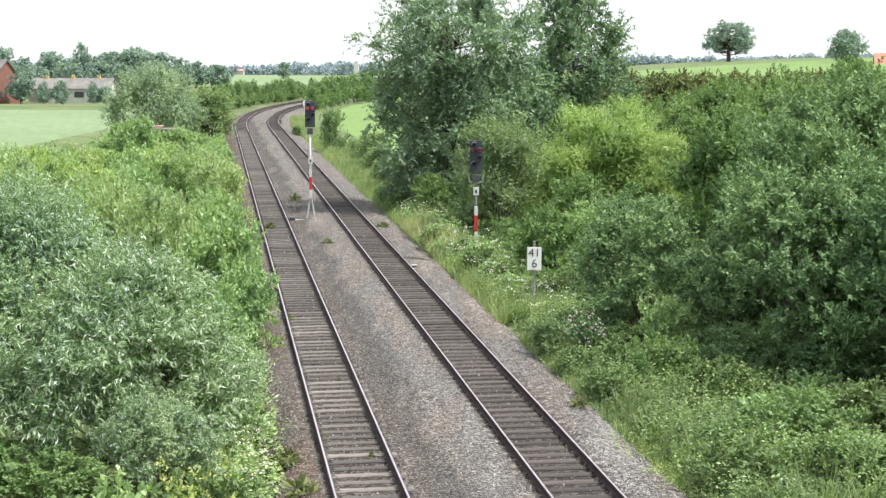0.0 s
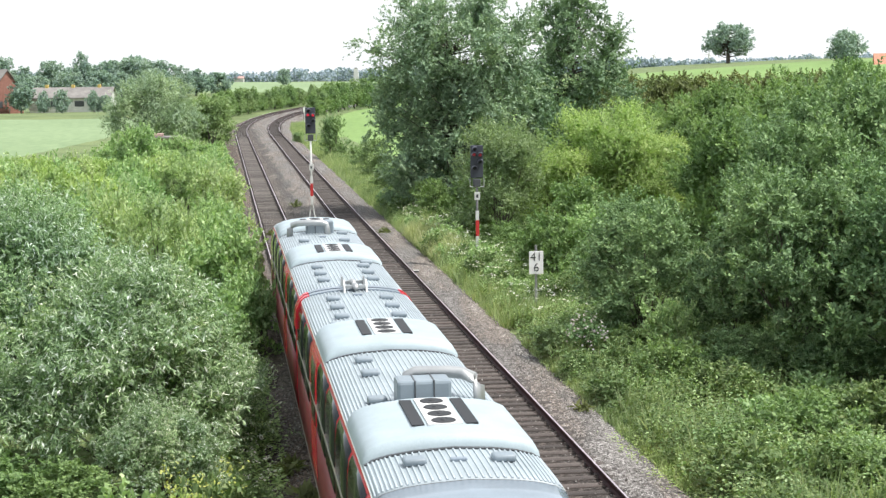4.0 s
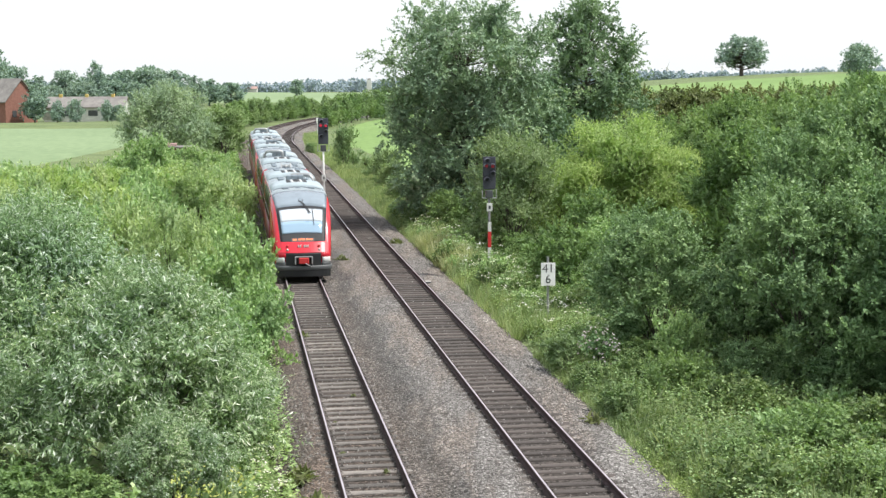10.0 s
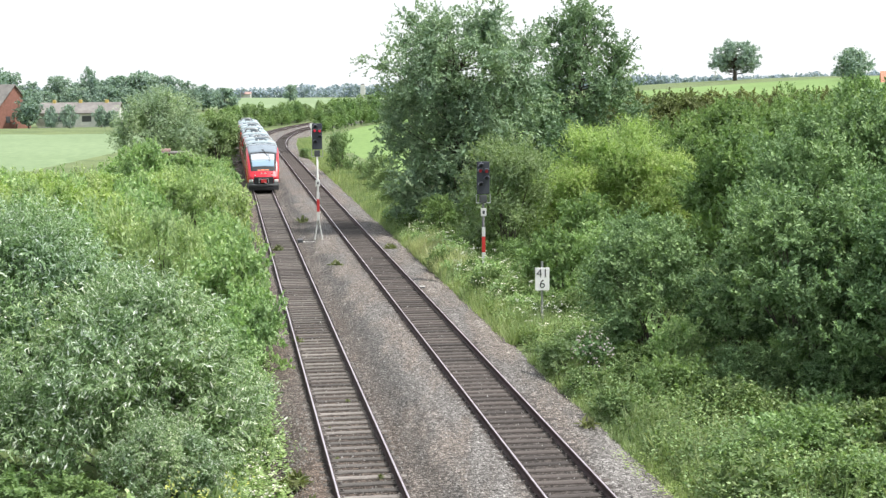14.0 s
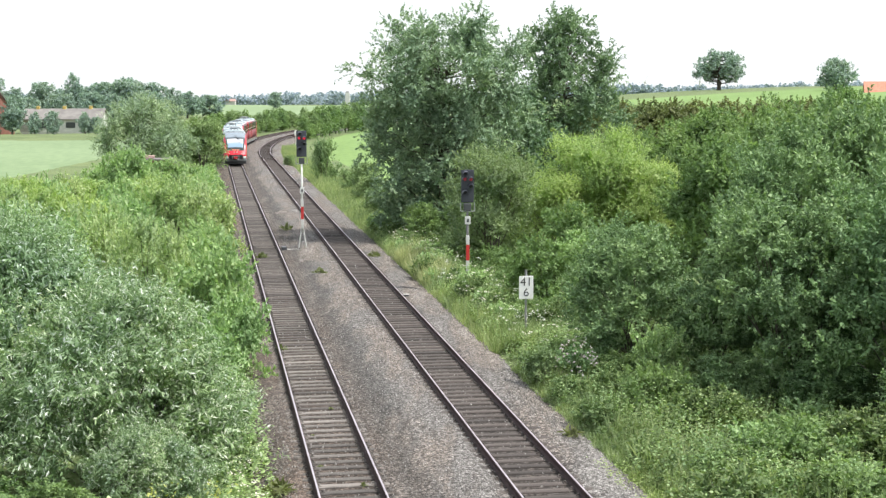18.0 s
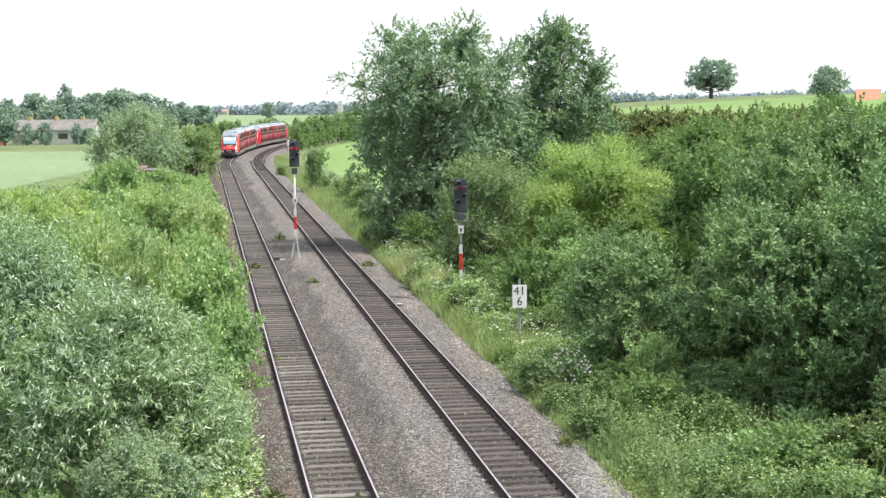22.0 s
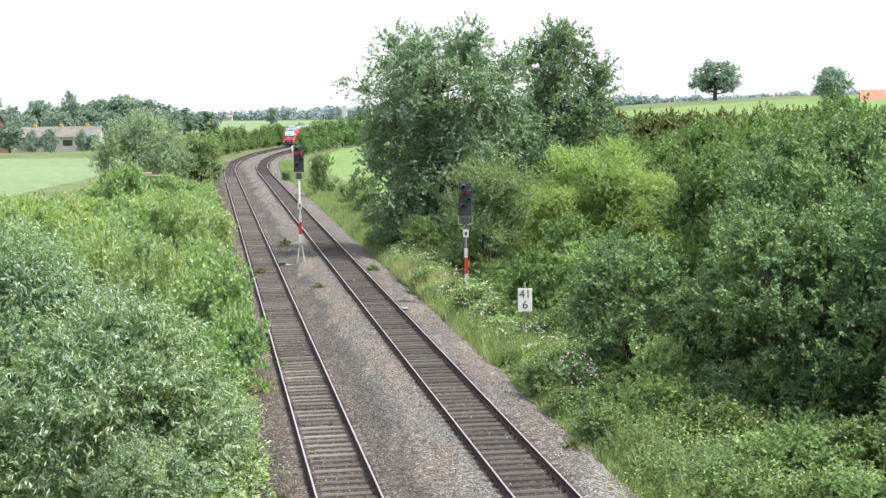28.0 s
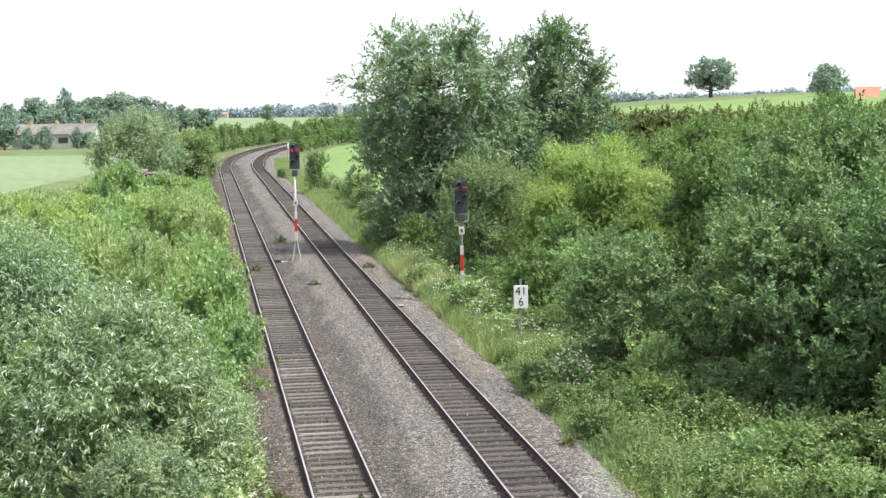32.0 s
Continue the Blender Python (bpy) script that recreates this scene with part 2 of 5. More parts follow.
def stony(name, stops, size, brown=0.5):
    """Broken stone: cells of many greys, rust-brown dust in broad patches, deep joints."""
    m, n, l, b = nodes_of(name, 0.9, 0, 0.25)
    c = n.new("ShaderNodeTexCoord")
    v = n.new("ShaderNodeTexVoronoi")
    v.inputs["Scale"].default_value = 1 / size
    l.new(c.outputs["Object"], v.inputs["Vector"])
    bw = n.new("ShaderNodeSeparateColor")
    l.new(v.outputs["Color"], bw.inputs[0])
    r = ramp_node(n, stops)
    l.new(bw.outputs[0], r.inputs[0])
    a = noise_node(n, l, 0.6, 6, 0.65, stretch=(1.0, 0.16, 1.0))
    r2 = ramp_node(n, [(0.3, (1.22, 1.22, 1.23)), (0.46, (0.76, 0.75, 0.75)), (0.58, (0.9, 0.81, 0.75)), (0.72, (1.22, 1.18, 1.15))])
    l.new(a.outputs["Fac"], r2.inputs[0])
    col = mixed(n, l, r.outputs[0], r2.outputs[0], brown, "MULTIPLY")
    # rust-brown dust by the first track, cleaner grey stone towards the second
    xyz = n.new("ShaderNodeSeparateXYZ")
    l.new(c.outputs["Object"], xyz.inputs[0])
    across = n.new("ShaderNodeMath")
    across.operation = "MULTIPLY_ADD"
    across.inputs[1].default_value = 0.1425
    l.new(xyz.outputs[1], across.inputs[0])
    l.new(xyz.outputs[0], across.inputs[2])
    spread = n.new("ShaderNodeMath")
    spread.operation = "MULTIPLY_ADD"
    spread.inputs[1].default_value = 3.0
    l.new(a.outputs["Fac"], spread.inputs[0])
    l.new(across.outputs[0], spread.inputs[2])
    place = n.new("ShaderNodeMapRange")
    place.inputs["From Min"].default_value, place.inputs["From Max"].default_value = 4.7, 8.1
    l.new(spread.outputs[0], place.inputs["Value"])
    r4 = ramp_node(n, [(0, (0.94, 0.82, 0.75)), (0.26, (0.92, 0.83, 0.77)), (0.44, (0.68, 0.67, 0.66)), (0.52, (0.7, 0.7, 0.7)), (0.68, (1.3, 1.28, 1.27)), (1, (1.32, 1.3, 1.29))])
    l.new(place.outputs[0], r4.inputs[0])
    col = mixed(n, l, col, r4.outputs[0], brown, "MULTIPLY")
    lumps = noise_node(n, l, 2.6, 3, 0.7)
    r5 = ramp_node(n, [(0.3, (0.74, 0.73, 0.72)), (0.7, (1.24, 1.24, 1.24))])
    l.new(lumps.outputs["Fac"], r5.inputs[0])
    col = mixed(n, l, col, r5.outputs[0], 0.8, "MULTIPLY")
    r3 = ramp_node(n, [(0.0, (1.1, 1.1, 1.1)), (0.75, (0.6, 0.6, 0.6))])
    l.new(v.outputs["Distance"], r3.inputs[0])
    col = mixed(n, l, col, r3.outputs[0], 1.0, "MULTIPLY")
    l.new(col, b.inputs["Base Color"])
    inv = n.new("ShaderNodeMath")
    inv.operation = "SUBTRACT"
    inv.inputs[0].default_value = 1.0
    l.new(v.outputs["Distance"], inv.inputs[1])
    bumped(n, l, b, inv.outputs[0], 0.9, 0.04)
    return m


M_BALLAST = stony("ballast_stone", [(0, (0.055, 0.052, 0.048)), (0.5, (0.155, 0.149, 0.141)), (0.85, (0.30, 0.29, 0.277)), (1, (0.48, 0.47, 0.455))], 0.048, 0.95)
M_GROUND = speckled("rough_grass_ground", (0.08, 0.12, 0.04), (0.15, 0.19, 0.07), 0.15, 3, 0.95, 0, 0.6, 0.1)


def crop_material(name, a, b_):
    m, n, l, b = nodes_of(name, 0.9, 0, 0.2)
    big = noise_node(n, l, 0.012, 4)
    r = ramp_node(n, [(0.3, a), (0.7, b_)])
    l.new(big.outputs["Fac"], r.inputs[0])
    fine = noise_node(n, l, 1.2, 3, stretch=(1, 0.25, 1))
    r2 = ramp_node(n, [(0.3, (0.85, 0.88, 0.85)), (0.7, (1.12, 1.1, 1.1))])
    l.new(fine.outputs["Fac"], r2.inputs[0])
    l.new(mixed(n, l, r.outputs[0], r2.outputs[0], 1.0, "MULTIPLY"), b.inputs["Base Color"])
    bumped(n, l, b, fine.outputs["Fac"], 0.5, 0.1)
    return m


M_CROP_B = crop_material("fresh_green_crop", (0.15, 0.235, 0.075), (0.19, 0.285, 0.098))
M_CROP = crop_material("young_corn_crop", (0.17, 0.235, 0.122), (0.215, 0.285, 0.158))

# ---- geometry helpers ----


def link(name, verts, faces, material, parent=None, label="", smooth=False):
    me = bpy.data.meshes.new(name)
    me.from_pydata([tuple(v) for v in verts], [], [tuple(f) for f in faces])
    if smooth:
        me.shade_smooth()
    for m in material if isinstance(material, (list, tuple)) else [material]:
        me.materials.append(m)
    ob = new(name, me)
    if parent is not None:
        ob.parent = parent
    if label:
        ob["label"] = label
    return ob


def part(name, bm, material, parent, label="", smooth=False):
    """One bmesh as one mesh object under a thing or a part."""
    me = bpy.data.meshes.new(name)
    bm.normal_update()
    bm.to_mesh(me)
    bm.free()
    if smooth:
        me.shade_smooth()
    me.materials.append(material)
    ob = new(name, me)
    if parent is not None:
        ob.parent = parent
    if label:
        ob["label"] = label
    return ob


def box(bm, x0, x1, y0, y1, z0, z1, bevel=0.0, segments=2):
    r = bmesh.ops.create_cube(bm, size=1, matrix=Matrix.Translation(((x0 + x1) / 2, (y0 + y1) / 2, (z0 + z1) / 2)) @ Matrix.Diagonal((x1 - x0, y1 - y0, z1 - z0, 1)))
    if bevel:
        es = list({e for v in r["verts"] for e in v.link_edges})
        bmesh.ops.bevel(bm, geom=es, offset=bevel, segments=segments, affect="EDGES", profile=0.5)
    return bm


def tube(bm, pts, radii, sides=8):
    """A round bar along points, each with its radius, closed at both ends."""
    rings = []
    for i, p in enumerate(pts):
        p = Vector(p)
        d = (Vector(pts[min(i + 1, len(pts) - 1)]) - Vector(pts[max(i - 1, 0)])).normalized()
        u = d.orthogonal().normalized() if abs(d.z) > 0.9 else d.cross(Vector((0, 0, 1))).normalized()
        w = d.cross(u)
        r = radii[i] if isinstance(radii, (list, tuple)) else radii
        rings.append([bm.verts.new(p + (u * math.cos(k * math.tau / sides) + w * math.sin(k * math.tau / sides)) * r) for k in range(sides)])
    for a, b in zip(rings, rings[1:]):
        for k in range(sides):
            bm.faces.new((a[k], a[(k + 1) % sides], b[(k + 1) % sides], b[k]))
    bm.faces.new(rings[0][::-1])
    bm.faces.new(rings[-1])
    return bm


def B():
    return bmesh.new()


def thing(name, label, category, group="", at=None):
    ob = new(name)
    ob.empty_display_size = 0.3
    tagged(ob, label, category, group)
    if at is not None:
        ob.matrix_basis = at
    return ob


# ---- the line: straight past the bridge, then a long bend to the right ----
TH = math.atan(0.1425)
X0, S_ARC, R_ARC = 3.097, 207.1, 520.0
GAP = 4.46                      # from one track's middle to the other's
D0 = Vector((-math.sin(TH), math.cos(TH), 0))
N0 = Vector((math.cos(TH), math.sin(TH), 0))
P_ARC = Vector((X0, 0, 0)) + D0 * S_ARC
C_ARC = P_ARC + N0 * R_ARC


def on_line(s, off=0.0, z=0.0):
    """A place s metres along the first track's middle and off metres to its right."""
    if s < S_ARC:
        p = Vector((X0, 0, 0)) + D0 * s + N0 * off
    else:
        a = (s - S_ARC) / R_ARC
        n = N0 * math.cos(a) - D0 * math.sin(a)
        p = C_ARC - n * (R_ARC - off)
    return Vector((p.x, p.y, z))


def heading(s):
    """Turn about z, in degrees, of a thing that faces along the line."""
    return math.degrees(TH - max(0.0, s - S_ARC) / R_ARC)


def interp(tab, x, col=1):
    for a, b in zip(tab, tab[1:]):
        if x <= b[0]:
            f = (x - a[0]) / (b[0] - a[0])
            return a[col] + (b[col] - a[col]) * f
    return tab[-1][col]


def smooth01(a, b, x):
    t = np.clip((x - a) / (b - a), 0, 1)
    return t * t * (3 - 2 * t)


def ground_z(x, y, banked=True):
    """Height of the land: level by the line, a rise of fields to the right, low ground far off."""
    x, y = np.asarray(x, float), np.asarray(y, float)
    off = x - (X0 - 0.1425 * np.minimum(y, 300))
    base = -0.42 + 0 * x
    rise = 9.2 * smooth01(18, 240, off) * smooth01(110, 430, y)
    dip = -10 * smooth01(600, 1800, y) * (1 - smooth01(0, 300, off))
    dip2 = -10 * smooth01(700, 1600, y) * smooth01(0, 300, off)
    dip2 = dip2 - 60 * smooth01(1500, 3200, y)
    left = 0.6 * smooth01(8, 60, -off) * np.sin(x * 0.03 + y * 0.02)
    bank = 0.36 * smooth01(GAP + 2.3, GAP + 3.6, off) * (1 - smooth01(140, 200, y))
    return base + rise + dip + dip2 + left + (bank if banked else -0.14 * (off > 2) * (off < 60))


def gz(x, y, banked=True):
    return float(ground_z(x, y, banked))


def sheet(name, xs, ys, fn, material, lift=0.0, warp=None):
    vs, fs = [], []
    for j, y in enumerate(ys):
        for i, x in enumerate(xs):
            px, py = (x, y) if warp is None else warp(x, y)
            rim = i in (0, len(xs) - 1) or j in (0, len(ys) - 1)
            vs.append((px, py, fn(px, py) + lift - (0.6 if lift and rim else 0)))
    w = len(xs)
    for j in range(len(ys) - 1):
        for i in range(w - 1):
            fs.append((j * w + i, j * w + i + 1, (j + 1) * w + i + 1, (j + 1) * w + i))
    return link(name, vs, fs, material, smooth=True)


def spaced(a, b, n, power=1.0):
    return [a + (b - a) * (k / n) ** power for k in range(n + 1)]


xs = [-3200, -2000, -1200, -800, -500] + spaced(-380, 380, 76) + [500, 800, 1200, 2000, 3200]
ys = [-700, -300, -150] + spaced(-80, 520, 75) + [560, 620, 700, 800, 950, 1150, 1400, 1700, 2100, 2700, 3400, 4300]
tagged(sheet("ground", xs, ys, lambda x, y: gz(x, y, False), M_GROUND), "rough grassy ground rolling to the horizon", "ground", kind="structure")
for nm, lab, x0, x1, y0, y1 in (("field_left", "pale green field of young corn", -330, -35, 132, 325), ("field_far", "distant pale green field", -420, 40, 500, 960),
                                ("field_hill", "green cornfield on a low rise", 30, 420, 260, 640)):
    n = 24
    tagged(sheet(nm, spaced(x0, x1, n), spaced(y0, y1, n), gz, M_CROP_B if nm == "field_hill" else M_CROP, 0.15), lab, "field", kind="structure")
tagged(sheet("field_bend", spaced(1, 150, 24), spaced(150, 465, 32), gz, M_CROP_B, 0.15, lambda o, s: tuple(on_line(s, o + 8)[:2])), "pale green field inside the bend of the line", "field", kind="structure")

tagged(sheet("field_strip", spaced(-330, -46, 20), spaced(278, 318, 4), gz, M_GROUND, 0.55), "strip of darker rough grass across the field", "grass", kind="structure")

# the raised verge beyond the second track
tagged(sheet("verge", [2.45, 2.75, 3.05, 3.4, 3.8, 5, 7, 9, 12, 16, 20, 26, 34, 44, 56], spaced(-60, 205, 53), lambda x, y: gz(x, y) - 0.03, M_GROUND, 0, lambda o, s: tuple(on_line(s, GAP + o)[:2])), "grassy raised verge beside the second track", "verge", kind="structure")

# ballast bed: a profile carried along both tracks
PROFILE = [(-2.9, -0.75), (-2.2, -0.5), (-1.5, -0.2), (-1.15, -0.155), (-0.8, -0.195), (-0.72, -0.225), (0.72, -0.225), (0.8, -0.195), (1.15, -0.155), (1.6, -0.16), (2.25, -0.11), (2.9, -0.14), (GAP - 1.15, -0.155), (GAP - 0.8, -0.195),
           (GAP - 0.72, -0.225), (GAP + 0.72, -0.225), (GAP + 0.8, -0.195), (GAP + 1.15, -0.16), (GAP + 1.6, -0.175), (GAP + 2.2, -0.28), (GAP + 2.75, -0.5), (GAP + 3.2, -0.75)]
ss = spaced(-260, 200, 92) + spaced(205, 470, 53)
vs, fs = [], []
rng = np.random.default_rng(3)
for s in ss:
    for o, z in PROFILE:
        vs.append(on_line(s, o + rng.uniform(-0.12, 0.12) * (min(abs(abs(o) - 0.9), abs(abs(o - GAP) - 0.9)) > 0.3), z + rng.uniform(-0.02, 0.01)))
w = len(PROFILE)
for j in range(len(ss) - 1):
    for i in range(w - 1):
        fs.append((j * w + i, j * w + i + 1, (j + 1) * w + i + 1, (j + 1) * w + i))
tagged(link("ballast_bed", vs, fs, M_BALLAST, smooth=True), "grey-brown crushed stone ballast under both tracks", "ballast", kind="structure")
OILY = stony("oily_dark_ballast", [(0, (0.03, 0.026, 0.023)), (0.6, (0.066, 0.058, 0.053)), (1, (0.16, 0.145, 0.133))], 0.06, 0.5)
WORN = stony("worn_brown_ballast", [(0, (0.036, 0.031, 0.028)), (0.6, (0.1, 0.087, 0.078)), (1, (0.25, 0.228, 0.208))], 0.06, 0.6)
for nm, off, mat, lab in (("stained_bed", GAP, OILY, "dark oily ballast between the rails"), ("worn_bed", 0.0, WORN, "brown worn ballast between the rails")):
    vs, fs = [], []
    for j, s in enumerate(spaced(-60, 205, 53) + spaced(210, 470, 52)):
        for i, o in enumerate((-0.68, -0.3, 0.3, 0.68)):
            vs.append(on_line(s, off + o, -0.216 + 0.008 * (i in (1, 2)) + rng.uniform(-0.006, 0.006)))
        if j:
            fs += [(j * 4 - 4 + i, j * 4 - 3 + i, j * 4 + 1 + i, j * 4 + i) for i in range(3)]
    tagged(link(nm, vs, fs, mat, smooth=True), lab, "ballast", kind="structure")
# loose stones standing out of it
vs, fs = [], []
for _ in range(30000):
    s = 30 + 90 * rng.random() ** 1.6
    o = rng.uniform(-2.1, GAP + 2.6)
    k = int(np.searchsorted([p[0] for p in PROFILE], o)) - 1
    f = (o - PROFILE[k][0]) / (PROFILE[k + 1][0] - PROFILE[k][0])
    zz = PROFILE[k][1] * (1 - f) + PROFILE[k + 1][1] * f
    near = min(abs(o), abs(o - GAP))
    if 0.66 < near < 0.86 or (near < 0.66 and rng.random() < (0.6 if o < 2 else 0.8)):
        continue
    if near < 0.66:
        zz = -0.178 if rng.random() < 0.6 else zz
    p = on_line(s, o, zz)
    r = rng.uniform(0.016, 0.036)
    a = rng.random() * 6.28
    b0 = len(vs)
    for k in range(3):
        vs.append((p.x + r * math.cos(a + k * 2.1) * rng.uniform(0.7, 1.3), p.y + r * math.sin(a + k * 2.1) * rng.uniform(0.7, 1.3), zz - 0.01))
    vs.append((p.x + rng.uniform(-0.4, 0.4) * r, p.y + rng.uniform(-0.4, 0.4) * r, zz + r * rng.uniform(0.6, 1.3)))
    fs += [(b0, b0 + 1, b0 + 3), (b0 + 1, b0 + 2, b0 + 3), (b0 + 2, b0, b0 + 3)]
m, n, l, b = nodes_of("stone_chips", 0.9, 0, 0.25)
g = n.new("ShaderNodeNewGeometry")
r = ramp_node(n, [(0, (0.1, 0.092, 0.085)), (0.5, (0.22, 0.208, 0.195)), (0.9, (0.33, 0.315, 0.3)), (1, (0.46, 0.445, 0.425))])
l.new(g.outputs["Random Per Island"], r.inputs[0])
l.new(r.outputs[0], b.inputs["Base Color"])
tagged(link("loose_stones", vs, fs, m), "loose grey stones on the ballast", "gravel", kind="stuff")


def rail_mesh(off, side):
    """A flat-bottomed rail: foot, web and head, along the line."""
    o = off + side * 0.7525
    prof = [(-0.07, -0.17), (-0.07, -0.155), (-0.012, -0.13), (-0.012, -0.045), (-0.036, -0.035), (-0.036, -0.006), (-0.021, 0), (0.021, 0), (0.036, -0.006), (0.036, -0.035), (0.012, -0.045), (0.012, -0.13), (0.07, -0.155), (0.07, -0.17)]
    at = spaced(-260, 205, 31) + spaced(210, 470, 65)
    v, f, tops = [], [], []
    for s in at:
        for a, z in prof:
            v.append(on_line(s, o + a, z))
    w = len(prof)
    for j in range(len(at) - 1):
        for i in range(w - 1):
            f.append((j * w + i, j * w + i + 1, (j + 1) * w + i + 1, (j + 1) * w + i))
            tops.append(1 if i == 6 else 0)
    return v, f, tops


def sleeper_mesh():
    bm = B()
    box(bm, -1.3, 1.3, -0.13, 0.13, -0.33, -0.172, 0.02, 1)
    for sx in (-0.7525, 0.7525):
        box(bm, sx - 0.17, sx + 0.17, -0.075, 0.075, -0.172, -0.155)
        for k in (-1, 1):
            box(bm, sx + k * 0.12 - 0.025, sx + k * 0.12 + 0.025, -0.03, 0.03, -0.155, -0.115)
    me = bpy.data.meshes.new("sleeper")
    bm.to_mesh(me)
    bm.free()
    return me


def build_track(name, off, wood, further, lab):
    t = thing(name, lab, "railway track")
    t["kind"] = "structure"
    for side in (-1, 1):
        v, f, tops = rail_mesh(off, side)
        ra = link("rail", v, f, [M_RAILSIDE, M_RAILTOP], t, "worn steel rail with rusty sides")
        for p, k in zip(ra.data.polygons, tops):
            p.material_index = k
    me = sleeper_mesh()
    me.materials.append(wood)
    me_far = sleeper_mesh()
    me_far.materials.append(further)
    rest_v, rest_f = [], []
    bm = box(B(), -1.3, 1.3, -0.13, 0.13, -0.33, -0.172)
    base = [v.co.copy() for v in bm.verts]
    bf = [tuple(v.index for v in p.verts) for p in bm.faces]
    bm.free()
    s, k = -30.0, 0
    r = random.Random(int(off * 10) + 5)
    while s < 460:
        m4 = Matrix.Translation(on_line(s, off + r.uniform(-0.03, 0.03), r.uniform(-0.008, 0.004))) @ Matrix.Rotation(radians(heading(s) + r.uniform(-0.7, 0.7)), 4, "Z")
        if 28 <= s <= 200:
            # sleepers past about 56 m use the further wood, darker on the first track
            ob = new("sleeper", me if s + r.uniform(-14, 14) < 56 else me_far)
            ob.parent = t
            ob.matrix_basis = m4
        else:
            i0 = len(rest_v)
            rest_v += [m4 @ v for v in base]
            rest_f += [tuple(i0 + i for i in p) for p in bf]
        s += 0.6
    ob = link("sleepers_beyond", rest_v, rest_f, further, t, "row of wooden sleepers")
    ob["kind"] = "stuff"
    return t


build_track("track_first", 0.0, M_SLEEPER, M_SLEEPER_M, "railway track with weathered grey-brown wooden sleepers")
build_track("track_second", GAP, M_SLEEPER_D, M_SLEEPER_D, "railway track with dark brown wooden sleepers")

# ---- plants ----


def leaf_quads(p, axis, nrm, length, width):
    """Folded leaves: base, two sides and a tip for each."""
    side = np.cross(axis, nrm)
    side /= np.linalg.norm(side, axis=1, keepdims=True) + 1e-9
    L, W = length[:, None], width[:, None]
    mid = p + axis * L * 0.45
    v = np.stack([p, mid + side * W * 0.5 + nrm * W * 0.15, p + axis * L, mid - side * W * 0.5 + nrm * W * 0.15], 1)
    return v.reshape(-1, 3)


def unit(a):
    return a / (np.linalg.norm(a, axis=1, keepdims=True) + 1e-9)


def sprays(rg, origins, out, count, reach, length, width, up=0.3, droop=0.0, spread=0.9, hang=0.0):
    """Twigs that leave each origin along out, with leaves set along them."""
    n = len(origins)
    a = unit(out + rg.normal(0, 0.45, (n, 3)) + np.array([0, 0, up]))
    k = np.tile(np.linspace(0.15, 1.0, count), n)[:, None]
    O, A = np.repeat(origins, count, 0), np.repeat(a, count, 0)
    rr = reach * np.repeat(rg.uniform(0.6, 1.3, n), count)[:, None]
    p = O + A * k * rr - np.array([0, 0, 1]) * (k * k) * rr * droop
    ax = unit(A * 0.6 + rg.normal(0, spread, (n * count, 3)) * 0.7 + np.array([0, 0, -droop * 0.8 - hang]))
    nr = unit(np.repeat(out, count, 0) * 0.6 + np.array([0, 0, 0.8]) + rg.normal(0, 0.45, (n * count, 3)))
    f = rg.uniform(0.7, 1.25, n * count)
    return leaf_quads(p, ax, nr, length * f, width * f)


def leaf_object(name, v, material, parent, label=""):
    n = len(v) // 4
    me = bpy.data.meshes.new(name)
    me.vertices.add(n * 4)
    me.vertices.foreach_set("co", v.astype(np.float32).ravel())
    me.loops.add(n * 4)
    me.loops.foreach_set("vertex_index", np.arange(n * 4, dtype=np.int32))
    me.polygons.add(n)
    me.polygons.foreach_set("loop_start", np.arange(0, n * 4, 4, dtype=np.int32))
    me.update(calc_edges=True)
    me.materials.append(material)
    ob = new(name, me)
    if parent is not None:
        ob.parent = parent
    if label:
        ob["label"] = label
    return ob


def crown_points(rg, blobs, n, inner=0.55, clump=4):
    """Points near the skins of blobs (x, y, z, r), gathered in clumps of shoots, with the way out of each."""
    w = np.array([b[3] ** 2 for b in blobs])
    m_ = max(1, n // clump)
    k = np.repeat(rg.choice(len(blobs), m_, p=w / w.sum()), clump)
    d = np.repeat(unit(rg.normal(0, 1, (m_, 3)) + np.array([0, 0, 0.25])), clump, 0)
    d = unit(d + rg.normal(0, 0.28, d.shape))
    bl = np.array(blobs)[k]
    r = bl[:, 3] * (inner + (1 - inner) * np.repeat(rg.random(m_) ** 0.5, clump) * rg.uniform(0.85, 1.15, m_ * clump))
    return bl[:, :3] + d * r[:, None] * np.array([1, 1, 0.85]), d


def filler(rg, blobs, size):
    """Large loose leaves deep inside each mass, which close it to the eye."""
    n = [max(10, int(13 * (b[3] / size) ** 2)) for b in blobs]
    bl = np.repeat(np.array(blobs), n, 0)
    d = unit(rg.normal(0, 1, (len(bl), 3)))
    p = bl[:, :3] + d * bl[:, 3:4] * (rg.random((len(bl), 1)) ** 0.5) * 0.52
    k = len(p)
    return leaf_quads(p, unit(rg.normal(0, 1, (k, 3)) + np.array([0, 0, 0.3])), unit(d + rg.normal(0, 0.4, (k, 3))), size * rg.uniform(0.9, 1.6, k), size * rg.uniform(0.3, 0.5, k))


